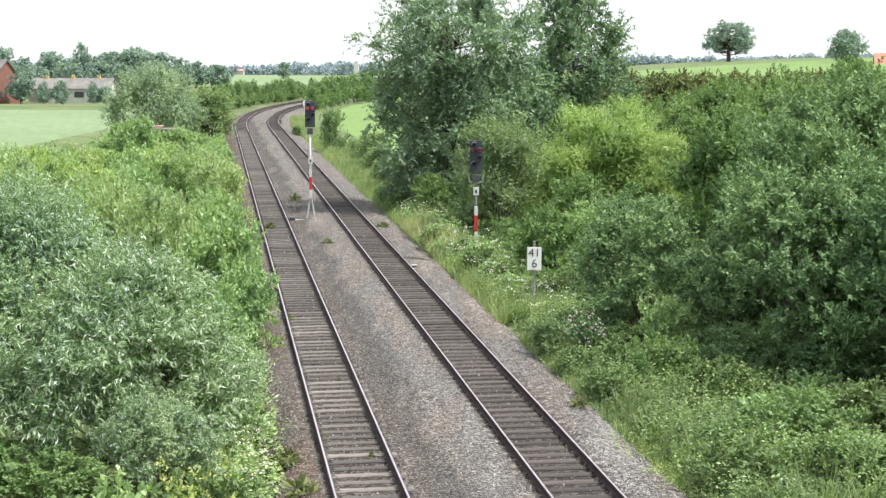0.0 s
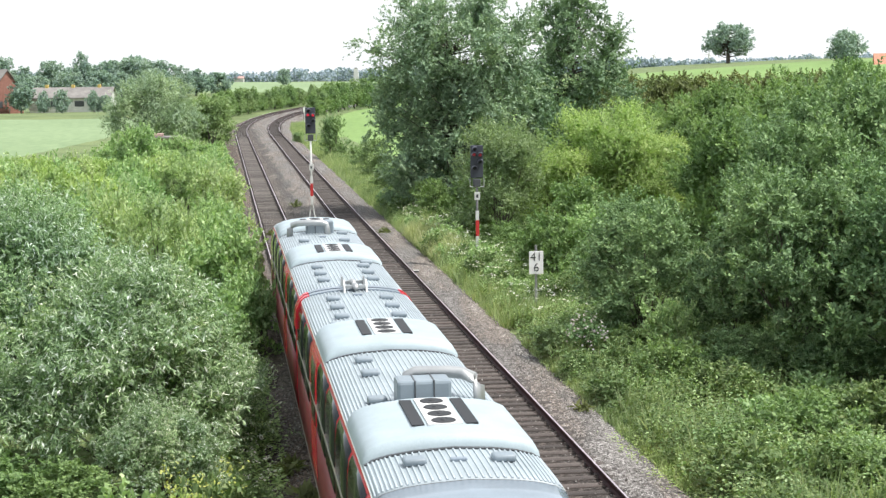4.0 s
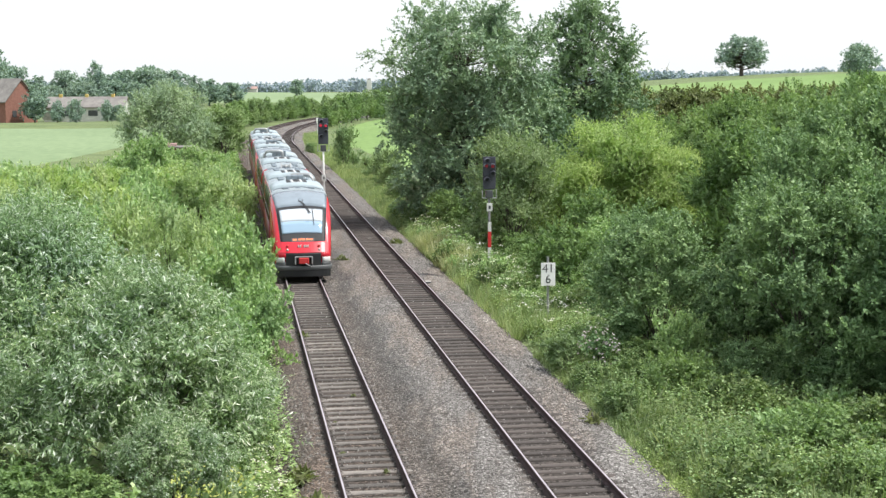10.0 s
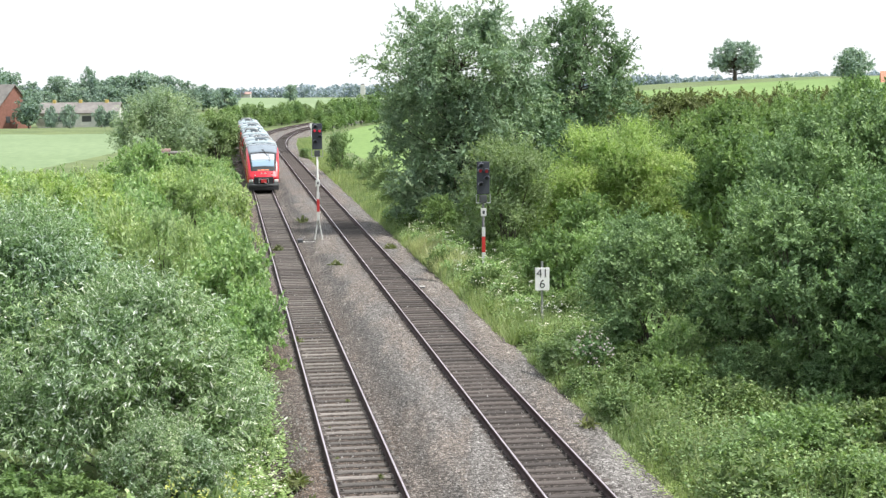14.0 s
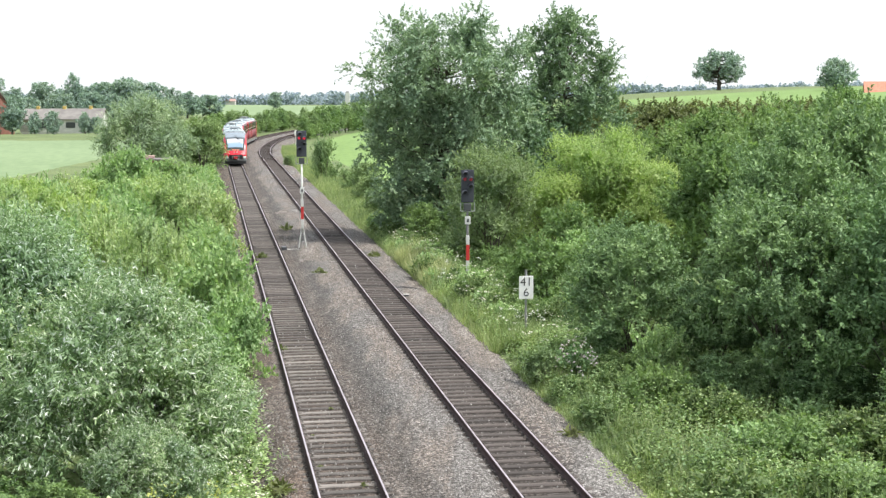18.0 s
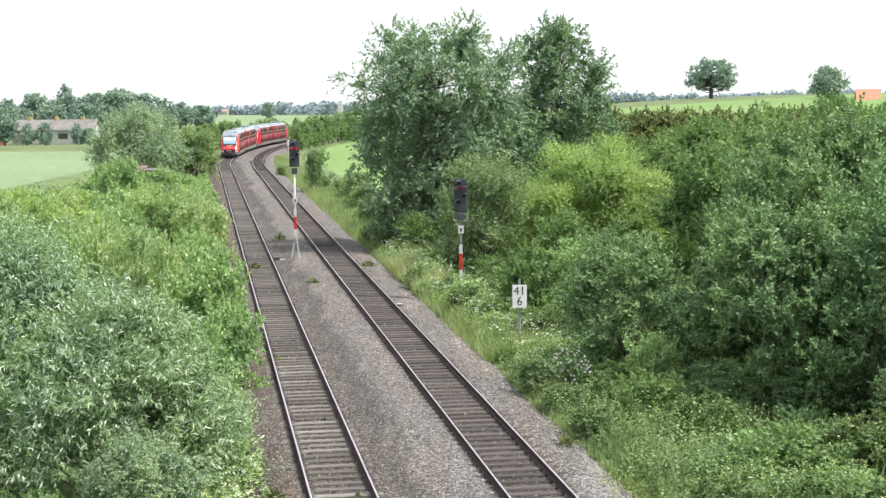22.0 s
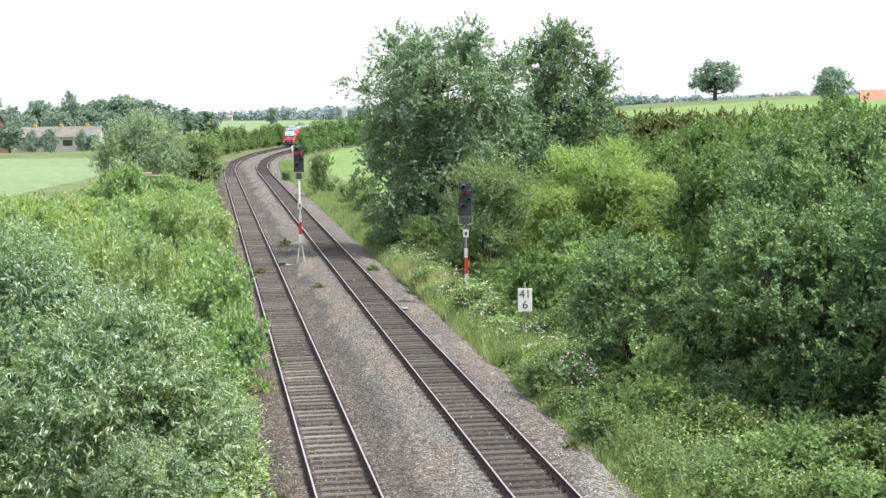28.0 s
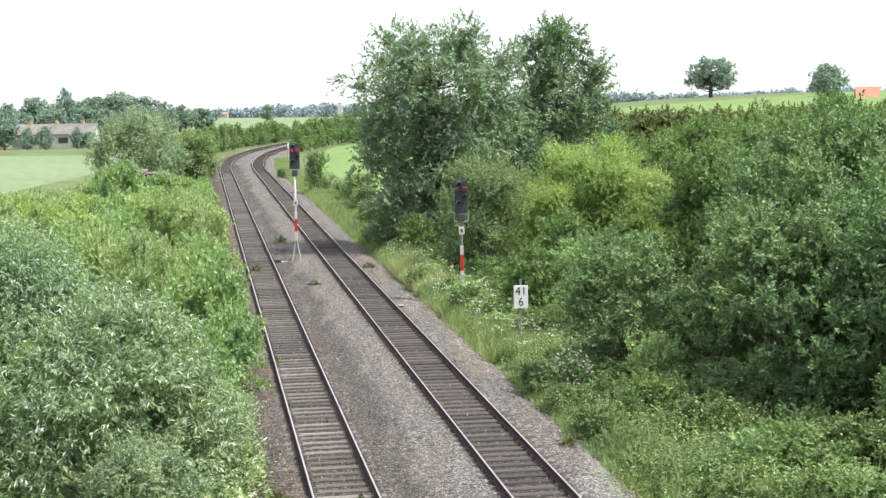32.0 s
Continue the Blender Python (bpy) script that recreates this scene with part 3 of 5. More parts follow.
def dome_blobs(rg, rx, ry, h, count, low=0.15, size=0.36):
    out = [(0, 0, h * 0.45, min(rx, ry) * 0.6)]
    R = min(rx, ry)
    for _ in range(count):
        a, e = rg.uniform(0, math.tau), rg.uniform(0, 1) ** 0.8
        q = rg.uniform(0.55, 0.85)
        r = R * rg.uniform(size * 0.7, size * 1.25)
        z = h * (low + (0.92 - low) * e) - r * 0.55
        ring = math.sqrt(max(0.05, 1 - (e * 0.95) ** 2.2))
        out.append((math.cos(a) * rx * q * ring, math.sin(a) * ry * q * ring, max(z, r * 0.4), r))
    return out


def limbs(rg, blobs, thick, base_n=3, spread=0.3):
    bm = B()
    for b in blobs[::2]:
        x, y, z, r = b
        x0, y0 = rg.uniform(-spread, spread, 2)
        pts = [(x0, y0, -0.25)]
        for f in (0.35, 0.7, 1.0):
            pts.append((x0 + (x - x0) * f ** 1.4 + rg.normal(0, 0.06) * r, y0 + (y - y0) * f ** 1.4 + rg.normal(0, 0.06) * r, z * f))
        tube(bm, pts, [thick, thick * 0.7, thick * 0.45, thick * 0.15], 5)
    return bm


def shrub(name, label, category, seed, rx, ry, h, n, leaf, wide, material, count=6, reach=0.45, up=0.3, droop=0.0, blobs=16, thick=0.06, group="", low=0.15, size=0.36, spread=0.9, fill=0.1, hang=0.0):
    rg = np.random.default_rng(seed)
    bl = dome_blobs(rg, rx, ry, h, blobs, low, size)
    t = thing(name, label, category, group)
    part("stem", limbs(rg, bl, thick), M_BARK, t)
    p, d = crown_points(rg, bl, n // count, 0.7)
    v = np.concatenate([sprays(rg, p, d, count, reach, leaf, wide, up, droop, spread, hang), filler(rg, bl, min(rx, ry) * fill)])
    v[:, 2] = np.maximum(v[:, 2], -0.1)
    leaf_object("crown", v, material, t)
    return t


ROUND = [(0, 0.55), (0.15, 0.85), (0.35, 1.0), (0.6, 0.9), (0.8, 0.65), (1, 0.25)]
LUMPY = [(0, 0.8), (0.15, 1.0), (0.5, 1.0), (0.68, 0.86), (0.86, 0.62), (1, 0.26)]
BROAD = [(0, 0.5), (0.2, 1.0), (0.5, 1.0), (0.8, 0.8), (1, 0.4)]


def tree(name, label, seed, h, trunk_h, rx, ry, n, leaf, wide, material, blobs=34, count=6, reach=0.6, thick=0.2, shape=ROUND, group="", size=0.3, droop=0.05, fill=0.09):
    """A tapered trunk that forks into limbs, one for each mass of leaves."""
    rg = np.random.default_rng(seed)
    bl = []
    ch = h - trunk_h
    for k in range(blobs):
        e = (k + 0.5) / blobs
        ring = interp(shape, e)
        a = k * 2.4 + rg.uniform(-0.5, 0.5)
        r = min(rx, ry) * size * rg.uniform(0.7, 1.25) * (0.55 + 0.45 * ring)
        q = math.sqrt(rg.uniform(0.02, 1.0))
        bl.append((math.cos(a) * max(0.1, rx * ring - r * 0.8) * q, math.sin(a) * max(0.1, ry * ring - r * 0.8) * q, trunk_h + r * 0.5 + (ch - r) * e, r))
    t = thing(name, label, "tree", group)
    bm = B()
    lean = rg.normal(0, 0.25, 2)
    stem = [Vector((lean[0] * f * f, lean[1] * f * f, h * 0.86 * f - 0.3 * (f == 0))) for f in (0, 0.25, 0.5, 0.75, 1)]
    tube(bm, stem, [thick * 1.25, thick, thick * 0.7, thick * 0.4, thick * 0.12], 8)
    for x, y, z, r in bl:
        f = max(0.12, min(0.85, (z - 0.25 * math.hypot(x, y)) / (h * 0.86) - 0.05))
        k = int(f * 4)
        s = stem[k].lerp(stem[min(k + 1, 4)], f * 4 - k)
        mid = s.lerp(Vector((x, y, z)), 0.5) + Vector((0, 0, -0.12 * math.hypot(x, y)))
        tube(bm, [s, mid, (x, y, z)], [thick * 0.35, thick * 0.2, thick * 0.06], 5)
    part("trunk", bm, M_BARK, t)
    p, d = crown_points(rg, bl, n // count, 0.65)
    v = np.concatenate([sprays(rg, p, d, count, reach, leaf, wide, 0.2, droop), filler(rg, bl, min(rx, ry) * fill)])
    leaf_object("crown", v, material, t)
    return t


def put(first, x, y, turn=0.0, scale=1.0, tall=1.0, dz=0.0, label=""):
    """Stand a plant, or a copy of it, on the ground at x, y."""
    m4 = Matrix.Translation((x, y, gz(x, y) + dz)) @ Matrix.Rotation(turn, 4, "Z") @ Matrix.Diagonal((scale, scale, scale * tall, 1))
    if "placed" not in first:
        first["placed"] = 1
        first.matrix_basis = m4
        return first
    sc = first.scale.copy()
    first.scale = (1, 1, 1)
    ob = copy_thing(first, m4)
    first.scale = sc
    if label:
        ob["label"] = label
    return ob


# near left: silvery willows beside the first track
rs = random.Random(7)
WILLOW = [shrub("willow_bush", "large willow bush with narrow silvery green leaves", "bush", 11 + k, 3.4, 3.4, 5.2, 27000, 0.155, 0.036, M_WILLOW, 16, 0.75, 0.8, 0.25, 50, 0.035, "willows", 0.24, 0.24, spread=0.6, fill=0.036, hang=0.45) for k in range(2)]
for k, (x, y, sc, tl) in enumerate([(-7.7, 36.5, 1.0, 0.97), (-12.2, 43.4, 1.1, 1.05), (-7.6, 42.0, 0.75, 0.8), (-11.9, 37.3, 0.8, 0.8), (-10.4, 49.0, 0.85, 0.85), (-14.8, 54.0, 1.0, 1.05), (-6.1, 33.4, 0.5, 0.9), (-6.1, 38.6, 0.55, 1.1)]):
    put(WILLOW[k % 2], x, y, k * 1.3, sc, tl)
BRIGHT = [shrub("green_bush", "fresh green deciduous bush beside the railway", "bush", 31 + k, 2.2, 2.2, 3.4, 5200, 0.18, 0.105, M_BRIGHT, 14, 0.45, 0.6, 0.05, 30, 0.04, "bushes", 0.15, 0.26) for k in range(3)]
FARBUSH = [shrub("green_bush", "fresh green bush in the scrub", "bush", 41 + k, 2.2, 2.2, 3.4, 2800, 0.23, 0.13, M_BRIGHT, 12, 0.5, 0.6, 0.05, 24, 0.04, "bushes", 0.15, 0.27, fill=0.15) for k in range(2)]
SCRUB = [shrub("green_bush", ("yellow-green bush in the scrub", "grey-green bush in the scrub")[k], "bush", 45 + k, 2.2, 2.2, 3.4, 3900, 0.18, 0.09, (M_LIME, M_SAGE)[k], 12, 0.5, 0.7, 0.05, 26, 0.04, "bushes", 0.15, 0.26, fill=0.13) for k in range(2)]


def scrub_top(y):
    """The scrub grows lower the further it is from the bridge."""
    return max(1.9, min(4.3, 9.9 - 0.0586 * y))


for k in range(20):
    s = 41 + k * 6.2
    p = on_line(s, -3.15 - rs.uniform(0, 0.3) - 0.015 * k)
    sc = rs.uniform(0.62, 0.75)
    put((BRIGHT + FARBUSH)[k % 3 if s < 72 else 3 + k % 2], p.x, p.y, rs.uniform(0, 6), sc, min(rs.uniform(1.0, 1.4), scrub_top(p.y) / 3.4 / sc))
for k in range(30):
    s = 62 + (k // 3) * 7.5
    p = on_line(s, -7.5 - (k % 3) * 4.5 - rs.uniform(0, 2.5) - 1.0 * (s < 65))
    if -12.8 < p.x < -8.5 and 54 < p.y < 66:
        continue
    sc = rs.uniform(0.8, 1.2)
    put((BRIGHT[k % 3], SCRUB[k % 2], SCRUB[1])[(k * 7) % 3] if s < 72 else (FARBUSH[k % 2], SCRUB[0], SCRUB[1], FARBUSH[1])[(k * 5) % 4], p.x, p.y, rs.uniform(0, 6), sc, rs.uniform(0.82, 1.0) * scrub_top(p.y) / 3.4 / sc)
MOUND = shrub("rounded_bush", "rounded grey-green bush among the scrub", "bush", 51, 2.4, 2.4, 3.9, 11000, 0.12, 0.05, M_SAGE, 12, 0.35, 0.6, 0, 34, 0.04, "bushes", 0.15, 0.24)
put(MOUND, -10.6, 59, 0.3, 0.85, 1.5)
put(MOUND, -22.4, 81, 2.3, 1.05, 1.1)
put(MOUND, -14.6, 75, 4.3, 1.0, 0.95)
for x, y, sc in ((-14.5, 72, 0.9), (-16.5, 84, 0.9), (-12.5, 88, 0.85), (-16, 97, 0.9), (-20, 70, 1.0), (-24, 92, 1.0), (-28, 99, 1.0), (-31, 106, 1.0), (-15.5, 105, 0.8), (-18.5, 118, 0.75)):
    put((FARBUSH[1], SCRUB[1], SCRUB[0])[int(y) % 3], x, y, y, sc, 0.95 * scrub_top(y) / 3.4 / sc)
put(shrub("bare_thicket", "brownish thicket of thin twigs among the scrub", "bush", 55, 1.6, 1.6, 4.4, 3600, 0.1, 0.045, M_BROWN, 8, 0.5, 0.9, 0, 26, 0.03, "", 0.15, 0.26), -15.2, 62, 0, 1.0, 1.0)
put(SCRUB[1], -13.9, 66, 2.0, 0.8, 1.65)
put(BRIGHT[1], -7.6, 54.5, 2.0, 0.85, 1.45)
put(BRIGHT[2], -6.4, 50.5, 1.0, 0.6, 1.55)
put(FARBUSH[0], -27.5, 141, 1.0, 0.95, 1.35)
put(FARBUSH[1], -30.5, 146, 2.0, 0.9, 0.8)
for x, y, h in ((-29.0, 149, 3.0), (-27.2, 150, 2.9), (-25.4, 150, 3.0), (-23.6, 150, 2.3), (-26.8, 144, 2.3), (-24.4, 141, 2.1), (-22.0, 143, 1.7)):
    put((FARBUSH[1], SCRUB[1], SCRUB[0])[int(y) % 3], x, y, y + x, 0.75, h / 3.4 / 0.75)
GREYTREE = tree("grey_willow_tree", "broad grey-green willow tree", 61, 8.4, 0.6, 5.8, 4.8, 22000, 0.28, 0.08, M_GREY, 46, 6, 0.7, 0.2, BROAD, size=0.27)
put(GREYTREE, -30.3, 165, 0)
DARKBUSH = shrub("dark_bush", "tall dense dark green bush", "bush", 71, 2.6, 2.6, 6.2, 9000, 0.22, 0.12, M_HEDGE, 6, 0.5, 0.4, 0, 26, 0.07, "bushes", 0.1, 0.32)
put(DARKBUSH, -26.0, 178, 0, 1.0)
put(DARKBUSH, -32.5, 205, 1, 0.8)
# trees along the outside of the bend
HEDGEROW = [tree("young_tree", "young green tree beside the line", 81 + k, 5.2, 0.2, 2.1, 2.1, 2200, 0.34, 0.19, (M_MID, M_HEDGE, M_HEDGE)[k], 20, 6, 0.5, 0.08, LUMPY, "trees along the bend", 0.36, fill=0.2) for k in range(3)]
for k in range(66):
    s = 214 + k * 2.8
    p = on_line(s, -6.0 - rs.uniform(0, 3.0))
    put(HEDGEROW[k % 3], p.x, p.y, rs.uniform(0, 6), rs.uniform(0.58, 0.9))
# scrub on the inside of the bend
for k, (s, o, sc) in enumerate([(284, 8.4, 0.8), (291, 8.6, 0.95), (299, 9, 1.0), (307, 9.2, 1.0), (316, 9.5, 1.05), (325, 9.5, 1.05), (335, 10, 1.1), (346, 10, 1.15), (357, 10, 1.2), (368, 11, 1.2), (330, 14, 0.95), (340, 18, 1.0), (334, 23, 0.9), (348, 28, 1.0)]):
    p = on_line(s, o)
    put(HEDGEROW[k % 2], p.x, p.y, k, sc)

# right of the line: big trees
COLUMN = [(0, 0.76), (0.2, 0.82), (0.42, 0.92), (0.6, 1.0), (0.72, 1.0), (0.82, 0.95), (0.92, 0.82), (1, 0.6)]
put(tree("large_tree", "large broad-leaved tree with grey-green foliage", 101, 13.2, 0.3, 6.0, 5.6, 66000, 0.185, 0.105, M_TREE, 150, 16, 1.0, 0.16, COLUMN, size=0.2, droop=0.2, fill=0.052), 0.5, 97, 0, 1.0, 1.0)
put(tree("tall_tree", "tall pointed deciduous tree with dark green leaves", 102, 14.2, 0.4, 5.5, 5.0, 44000, 0.2, 0.125, M_DEEP, 100, 16, 0.9, 0.2, LUMPY, size=0.19, fill=0.075), 9.3, 113, 1)
put(tree("low_tree", "low dark green tree between two taller ones", 103, 8.6, 0.3, 4.2, 3.6, 16000, 0.22, 0.13, M_DEEP, 50, 12, 0.8, 0.14, BROAD, size=0.24, fill=0.08), 5.4, 108, 2)
LIME = shrub("lime_green_bush", "rounded yellow-green willow bush", "bush", 111, 3.4, 3.0, 6.9, 26000, 0.16, 0.045, M_LIME, 8, 0.5, 0.8, 0, 34, 0.05, size=0.3)
put(LIME, 8.8, 86, 0, 1.12, 0.98)
put(LIME, 6.4, 84.5, 2.0, 0.85, 0.88)
put(LIME, 11.2, 84.5, 4.0, 0.9, 0.95)
put(shrub("feathery_bush", "thin grey-green bush with upright twigs", "bush", 112, 2.4, 2.3, 6.0, 19000, 0.14, 0.06, M_OLIVE, 8, 0.6, 0.9, 0, 30, 0.05, size=0.32), 2.9, 81, 0, 1.08, 0.95)
MID = [shrub("leafy_bush", "tall leafy mid-green bush", "bush", 141 + k, 2.2, 2.2, 3.4, 6000, 0.16, 0.1, M_MID, 14, 0.45, 0.7, 0.05, 32, 0.04, "bushes", 0.12, 0.25) for k in range(2)]
for k, (x, y, sc, tl) in enumerate([(-10.2, 33.0, 0.75, 0.6), (-12.8, 34.0, 0.85, 0.65), (-8.0, 32.4, 0.55, 0.7), (-14.8, 35.0, 0.8, 0.7)]):
    put(MID[k % 2], x, y, k * 2.1, sc, tl)
BIG = [shrub("large_bush", "large rounded mid-green bush behind the thicket", "bush", 145 + k, 3.7, 3.7, 7.6, 23000, 0.17, 0.095, M_MID, 14, 0.5, 0.7, 0.05, 60, 0.05, "large bushes", 0.12, 0.24, fill=0.1) for k in range(2)]
SHR = [shrub("dense_bush", "dense dark green leafy bush", "bush", 121 + k, 3.2, 3.2, 6.6, 18500, 0.13, 0.078, M_DARK, 16, 0.5, 0.7, 0.05, 56, 0.035, "dense bushes", (0.33, 0.12)[k], 0.22, fill=0.048) for k in range(2)]
for k, (x, y, sc, tl) in enumerate([(10.3, 45.8, 0.95, 1.0), (6.5, 51.0, 0.82, 0.9), (13.2, 42.8, 0.95, 1.05), (10.6, 49.5, 0.9, 1.0), (16.4, 41.6, 1.0, 1.15), (13.6, 46.8, 1.0, 1.1), (16.6, 60, 1.2, 1.15), (12.5, 55, 1.05, 1.15), (15, 63, 1.1, 1.15), (7.4, 60, 0.8, 0.85), (17, 53, 1.1, 1.15), (12.2, 45.6, 0.55, 0.7), (9.0, 48.5, 0.6, 0.8), (15.0, 44.6, 0.6, 0.7), (12.9, 38.2, 0.62, 0.85)]):
    put(SHR[k % 2], x, y, k * 1.1, sc, tl)
for k, (x, y, sc, tl) in enumerate([(9.6, 44.8, 0.42, 1.25), (12.5, 44.2, 0.45, 1.3), (6.9, 47.6, 0.5, 1.2)]):
    put(BRIGHT[k], x, y, k * 2.0, sc, tl)
for x, y, sc, tl in ((8.4, 44.4, 0.42, 0.62), (10.9, 43.2, 0.48, 0.6), (13.3, 41.4, 0.5, 0.66)):
    put(SHR[1], x, y, x, sc, tl)
for k, (x, y, sc, tl) in enumerate([(3.9, 69, 0.55, 0.72), (6.9, 74, 0.8, 0.85), (17.5, 84, 1.7, 1.4), (21.5, 82, 1.7, 1.42), (25, 86, 1.7, 1.5), (14.5, 78, 1.6, 1.3), (16, 92, 1.7, 1.4), (21, 96, 1.7, 1.5), (26, 100, 1.7, 1.6)]):
    if k < 2:
        put(BRIGHT[k], x, y, k * 1.7, sc, tl)
    else:
        put(BIG[k % 2], x, y, k * 1.7, sc / 1.68, tl * 0.75)
for k, (x, y, sc, tl) in enumerate([(5.4, 90, 1.1, 1.3), (-0.6, 92.5, 0.75, 0.9), (2.4, 92, 0.9, 1.0), (13, 102, 1.5, 1.3), (4.5, 103, 1.2, 1.1), (6.8, 79, 0.95, 1.0), (4.6, 66, 0.85, 1.0), (14.3, 91, 1.6, 1.32), (16.2, 93, 1.7, 1.28)]):
    if sc > 1.4:
        put(BIG[k % 2], x, y, k * 1.7, sc / 1.68, tl * 0.75)
    else:
        put(MID[k % 2], x, y, k * 1.7, sc, tl)
HEDGE = shrub("brown_hedge", "tall hedge of brownish beech leaves", "hedge", 131, 2.6, 2.2, 8.4, 6500, 0.22, 0.15, M_BROWN, 10, 0.45, 0.6, 0, 34, 0.07, "brown hedge", 0.1, 0.36)
for k in range(9):
    put(HEDGE, 12.2 + k * 2.5, 126 + k * 1.3, k * 1.2, 1.0, 0.98)
INNER = shrub("upright_bush", "upright dark green bush beside the second track", "bush", 75, 1.7, 1.7, 3.9, 4200, 0.2, 0.1, M_HEDGE, 8, 0.5, 0.8, 0, 22, 0.05, "bushes by the bend", 0.1, 0.34, fill=0.16)
for x, y, sc, tl in ((-10.9, 156.5, 0.85, 1.3), (-17.2, 187.9, 0.5, 0.75), (-8.1, 147.5, 0.65, 0.6), (-5.0, 126, 0.8, 0.75), (-6.9, 139, 0.7, 0.7), (-3.9, 112, 0.75, 0.7), (-5.6, 131, 0.9, 0.9), (-2.6, 104, 0.7, 0.6)):
    put(INNER, x, y, y, sc, tl)

# verges: weeds and grass
rg = np.random.default_rng(200)


def verge(name, label, n, s0, s1, o0, o1, h0, h1, leaf, wide, material, count=9, category="weeds", power=1.4, droop=0.25, patchy=0.0):
    s = s0 + (s1 - s0) * rg.random(n) ** power
    o = o0 + (o1 - o0) * rg.random(n)
    P = np.array([tuple(on_line(a, b)) for a, b in zip(s, o)])
    P[:, 2] = ground_z(P[:, 0], P[:, 1]) - 0.02
    lump = np.array([noise.noise(Vector((p[0] * 0.55, p[1] * 0.55, 1.7))) + 0.5 * noise.noise(Vector((p[0] * 1.7, p[1] * 1.7, 4.7))) for p in P])
    keep = lump > patchy - 0.6
    P, lump = P[keep], lump[keep]
    n = len(P)
    hh = (h0 + (h1 - h0) * np.clip(lump + 0.5, 0, 1)) * rg.uniform(0.7, 1.2, n)
    a = unit(np.array([[0.0, 0.0, 1.0]]) + rg.normal(0, 0.18, (n, 3)))
    k = np.tile(np.linspace(0.15, 1.0, count), n)[:, None]
    p = np.repeat(P, count, 0) + np.repeat(a, count, 0) * k * np.repeat(hh, count)[:, None]
    ax = unit(rg.normal(0, 1, (n * count, 3)) * np.array([1, 1, 0.3]) + np.array([0, 0, 0.25 - droop]))
    nr = unit(np.array([0, 0, 1.0]) + rg.normal(0, 0.35, (n * count, 3)))
    f = rg.uniform(0.6, 1.2, n * count) * (1.25 - 0.6 * k[:, 0])
    ob = leaf_object(name, leaf_quads(p, ax, nr, leaf * f, wide * f), material, None)
    return tagged(ob, label, category, kind="stuff")


def blades(name, label, n, s0, s1, o0, o1, h0, h1, material, power=1.4):
    s = s0 + (s1 - s0) * rg.random(n) ** power
    o = o0 + (o1 - o0) * rg.random(n)
    P = np.array([tuple(on_line(a, b)) for a, b in zip(s, o)])
    P[:, 2] = ground_z(P[:, 0], P[:, 1]) - 0.05
    c = 7
    hh = np.repeat(rg.uniform(h0, h1, n), c) * rg.uniform(0.6, 1.1, n * c)
    p = np.repeat(P, c, 0) + rg.normal(0, 0.05, (n * c, 3)) * np.array([1, 1, 0])
    ax = unit(np.array([0, 0, 1.0]) + rg.normal(0, 0.3, (n * c, 3)) * np.array([1, 1, 0.2]))
    nr = unit(rg.normal(0, 1, (n * c, 3)) * np.array([1, 1, 0.2]))
    ob = leaf_object(name, leaf_quads(p, ax, nr, hh, 0.018 + 0.024 * rg.random(n * c)), material, None)
    return tagged(ob, label, "grass", kind="stuff")


verge("nettles", "bank of fresh green nettles and weeds", 4600, 27, 62, GAP + 2.6, GAP + 10.5, 0.15, 0.95, 0.15, 0.075, M_WEED, 8, droop=0.0)
verge("yellow_weeds", "bright yellow-green weeds among the nettles", 1700, 30, 60, GAP + 2.6, GAP + 10, 0.3, 1.15, 0.13, 0.07, M_BRIGHT, 8, droop=-0.1, patchy=0.7)
blades("tall_grass", "tall thin grass among the nettles", 800, 30, 58, GAP + 2.8, GAP + 10, 0.4, 1.0, M_GRASS)
verge("weeds", "low green weeds along the ballast", 5600, 30, 125, GAP + 2.7, GAP + 7, 0.2, 0.8, 0.15, 0.07, M_WEED, 8, droop=0.1)
verge("edge_weeds", "low weeds and grass at the edge of the ballast", 5200, 28, 130, GAP + 2.3, GAP + 4.2, 0.08, 0.4, 0.12, 0.05, M_GRASS, 5)
blades("long_grass", "long pale green grass on the verge", 7500, 55, 250, GAP + 2.35, GAP + 5.2, 0.3, 0.85, M_GRASS)
blades("short_grass", "short grass at the edge of the ballast", 1600, 33, 52, GAP + 2.4, GAP + 3.6, 0.12, 0.4, M_GRASS)
blades("pale_grass", "clump of tall pale grass beside the ballast", 650, 73, 86, GAP + 2.4, GAP + 3.9, 0.6, 1.25, M_STRAW, 1.0)
verge("mid_weeds", "green weeds between the verge and the bushes", 3200, 50, 92, GAP + 5, GAP + 11, 0.4, 1.2, 0.16, 0.08, M_WEED, 8, droop=0.0)
verge("shade_weeds", "green weeds below the dense bushes", 3000, 42, 110, GAP + 8, GAP + 26, 0.4, 1.1, 0.2, 0.11, M_MID, 7)
verge("bright_weeds", "bright green weeds on the edge of the verge", 3400, 42, 98, GAP + 2.5, GAP + 5.2, 0.25, 0.85, 0.12, 0.06, M_BRIGHT, 7, droop=0.0, patchy=0.4)
verge("shoulder_weeds", "yellow-green weeds creeping onto the ballast shoulder", 620, 27, 39, GAP + 1.75, GAP + 2.7, 0.06, 0.4, 0.1, 0.05, M_LIME, 6, patchy=0.3)
verge("track_weeds", "leafy weeds at the edge of the first track", 3500, 28, 120, -3.6, -1.7, 0.2, 0.8, 0.15, 0.08, M_BRIGHT, patchy=0.4)
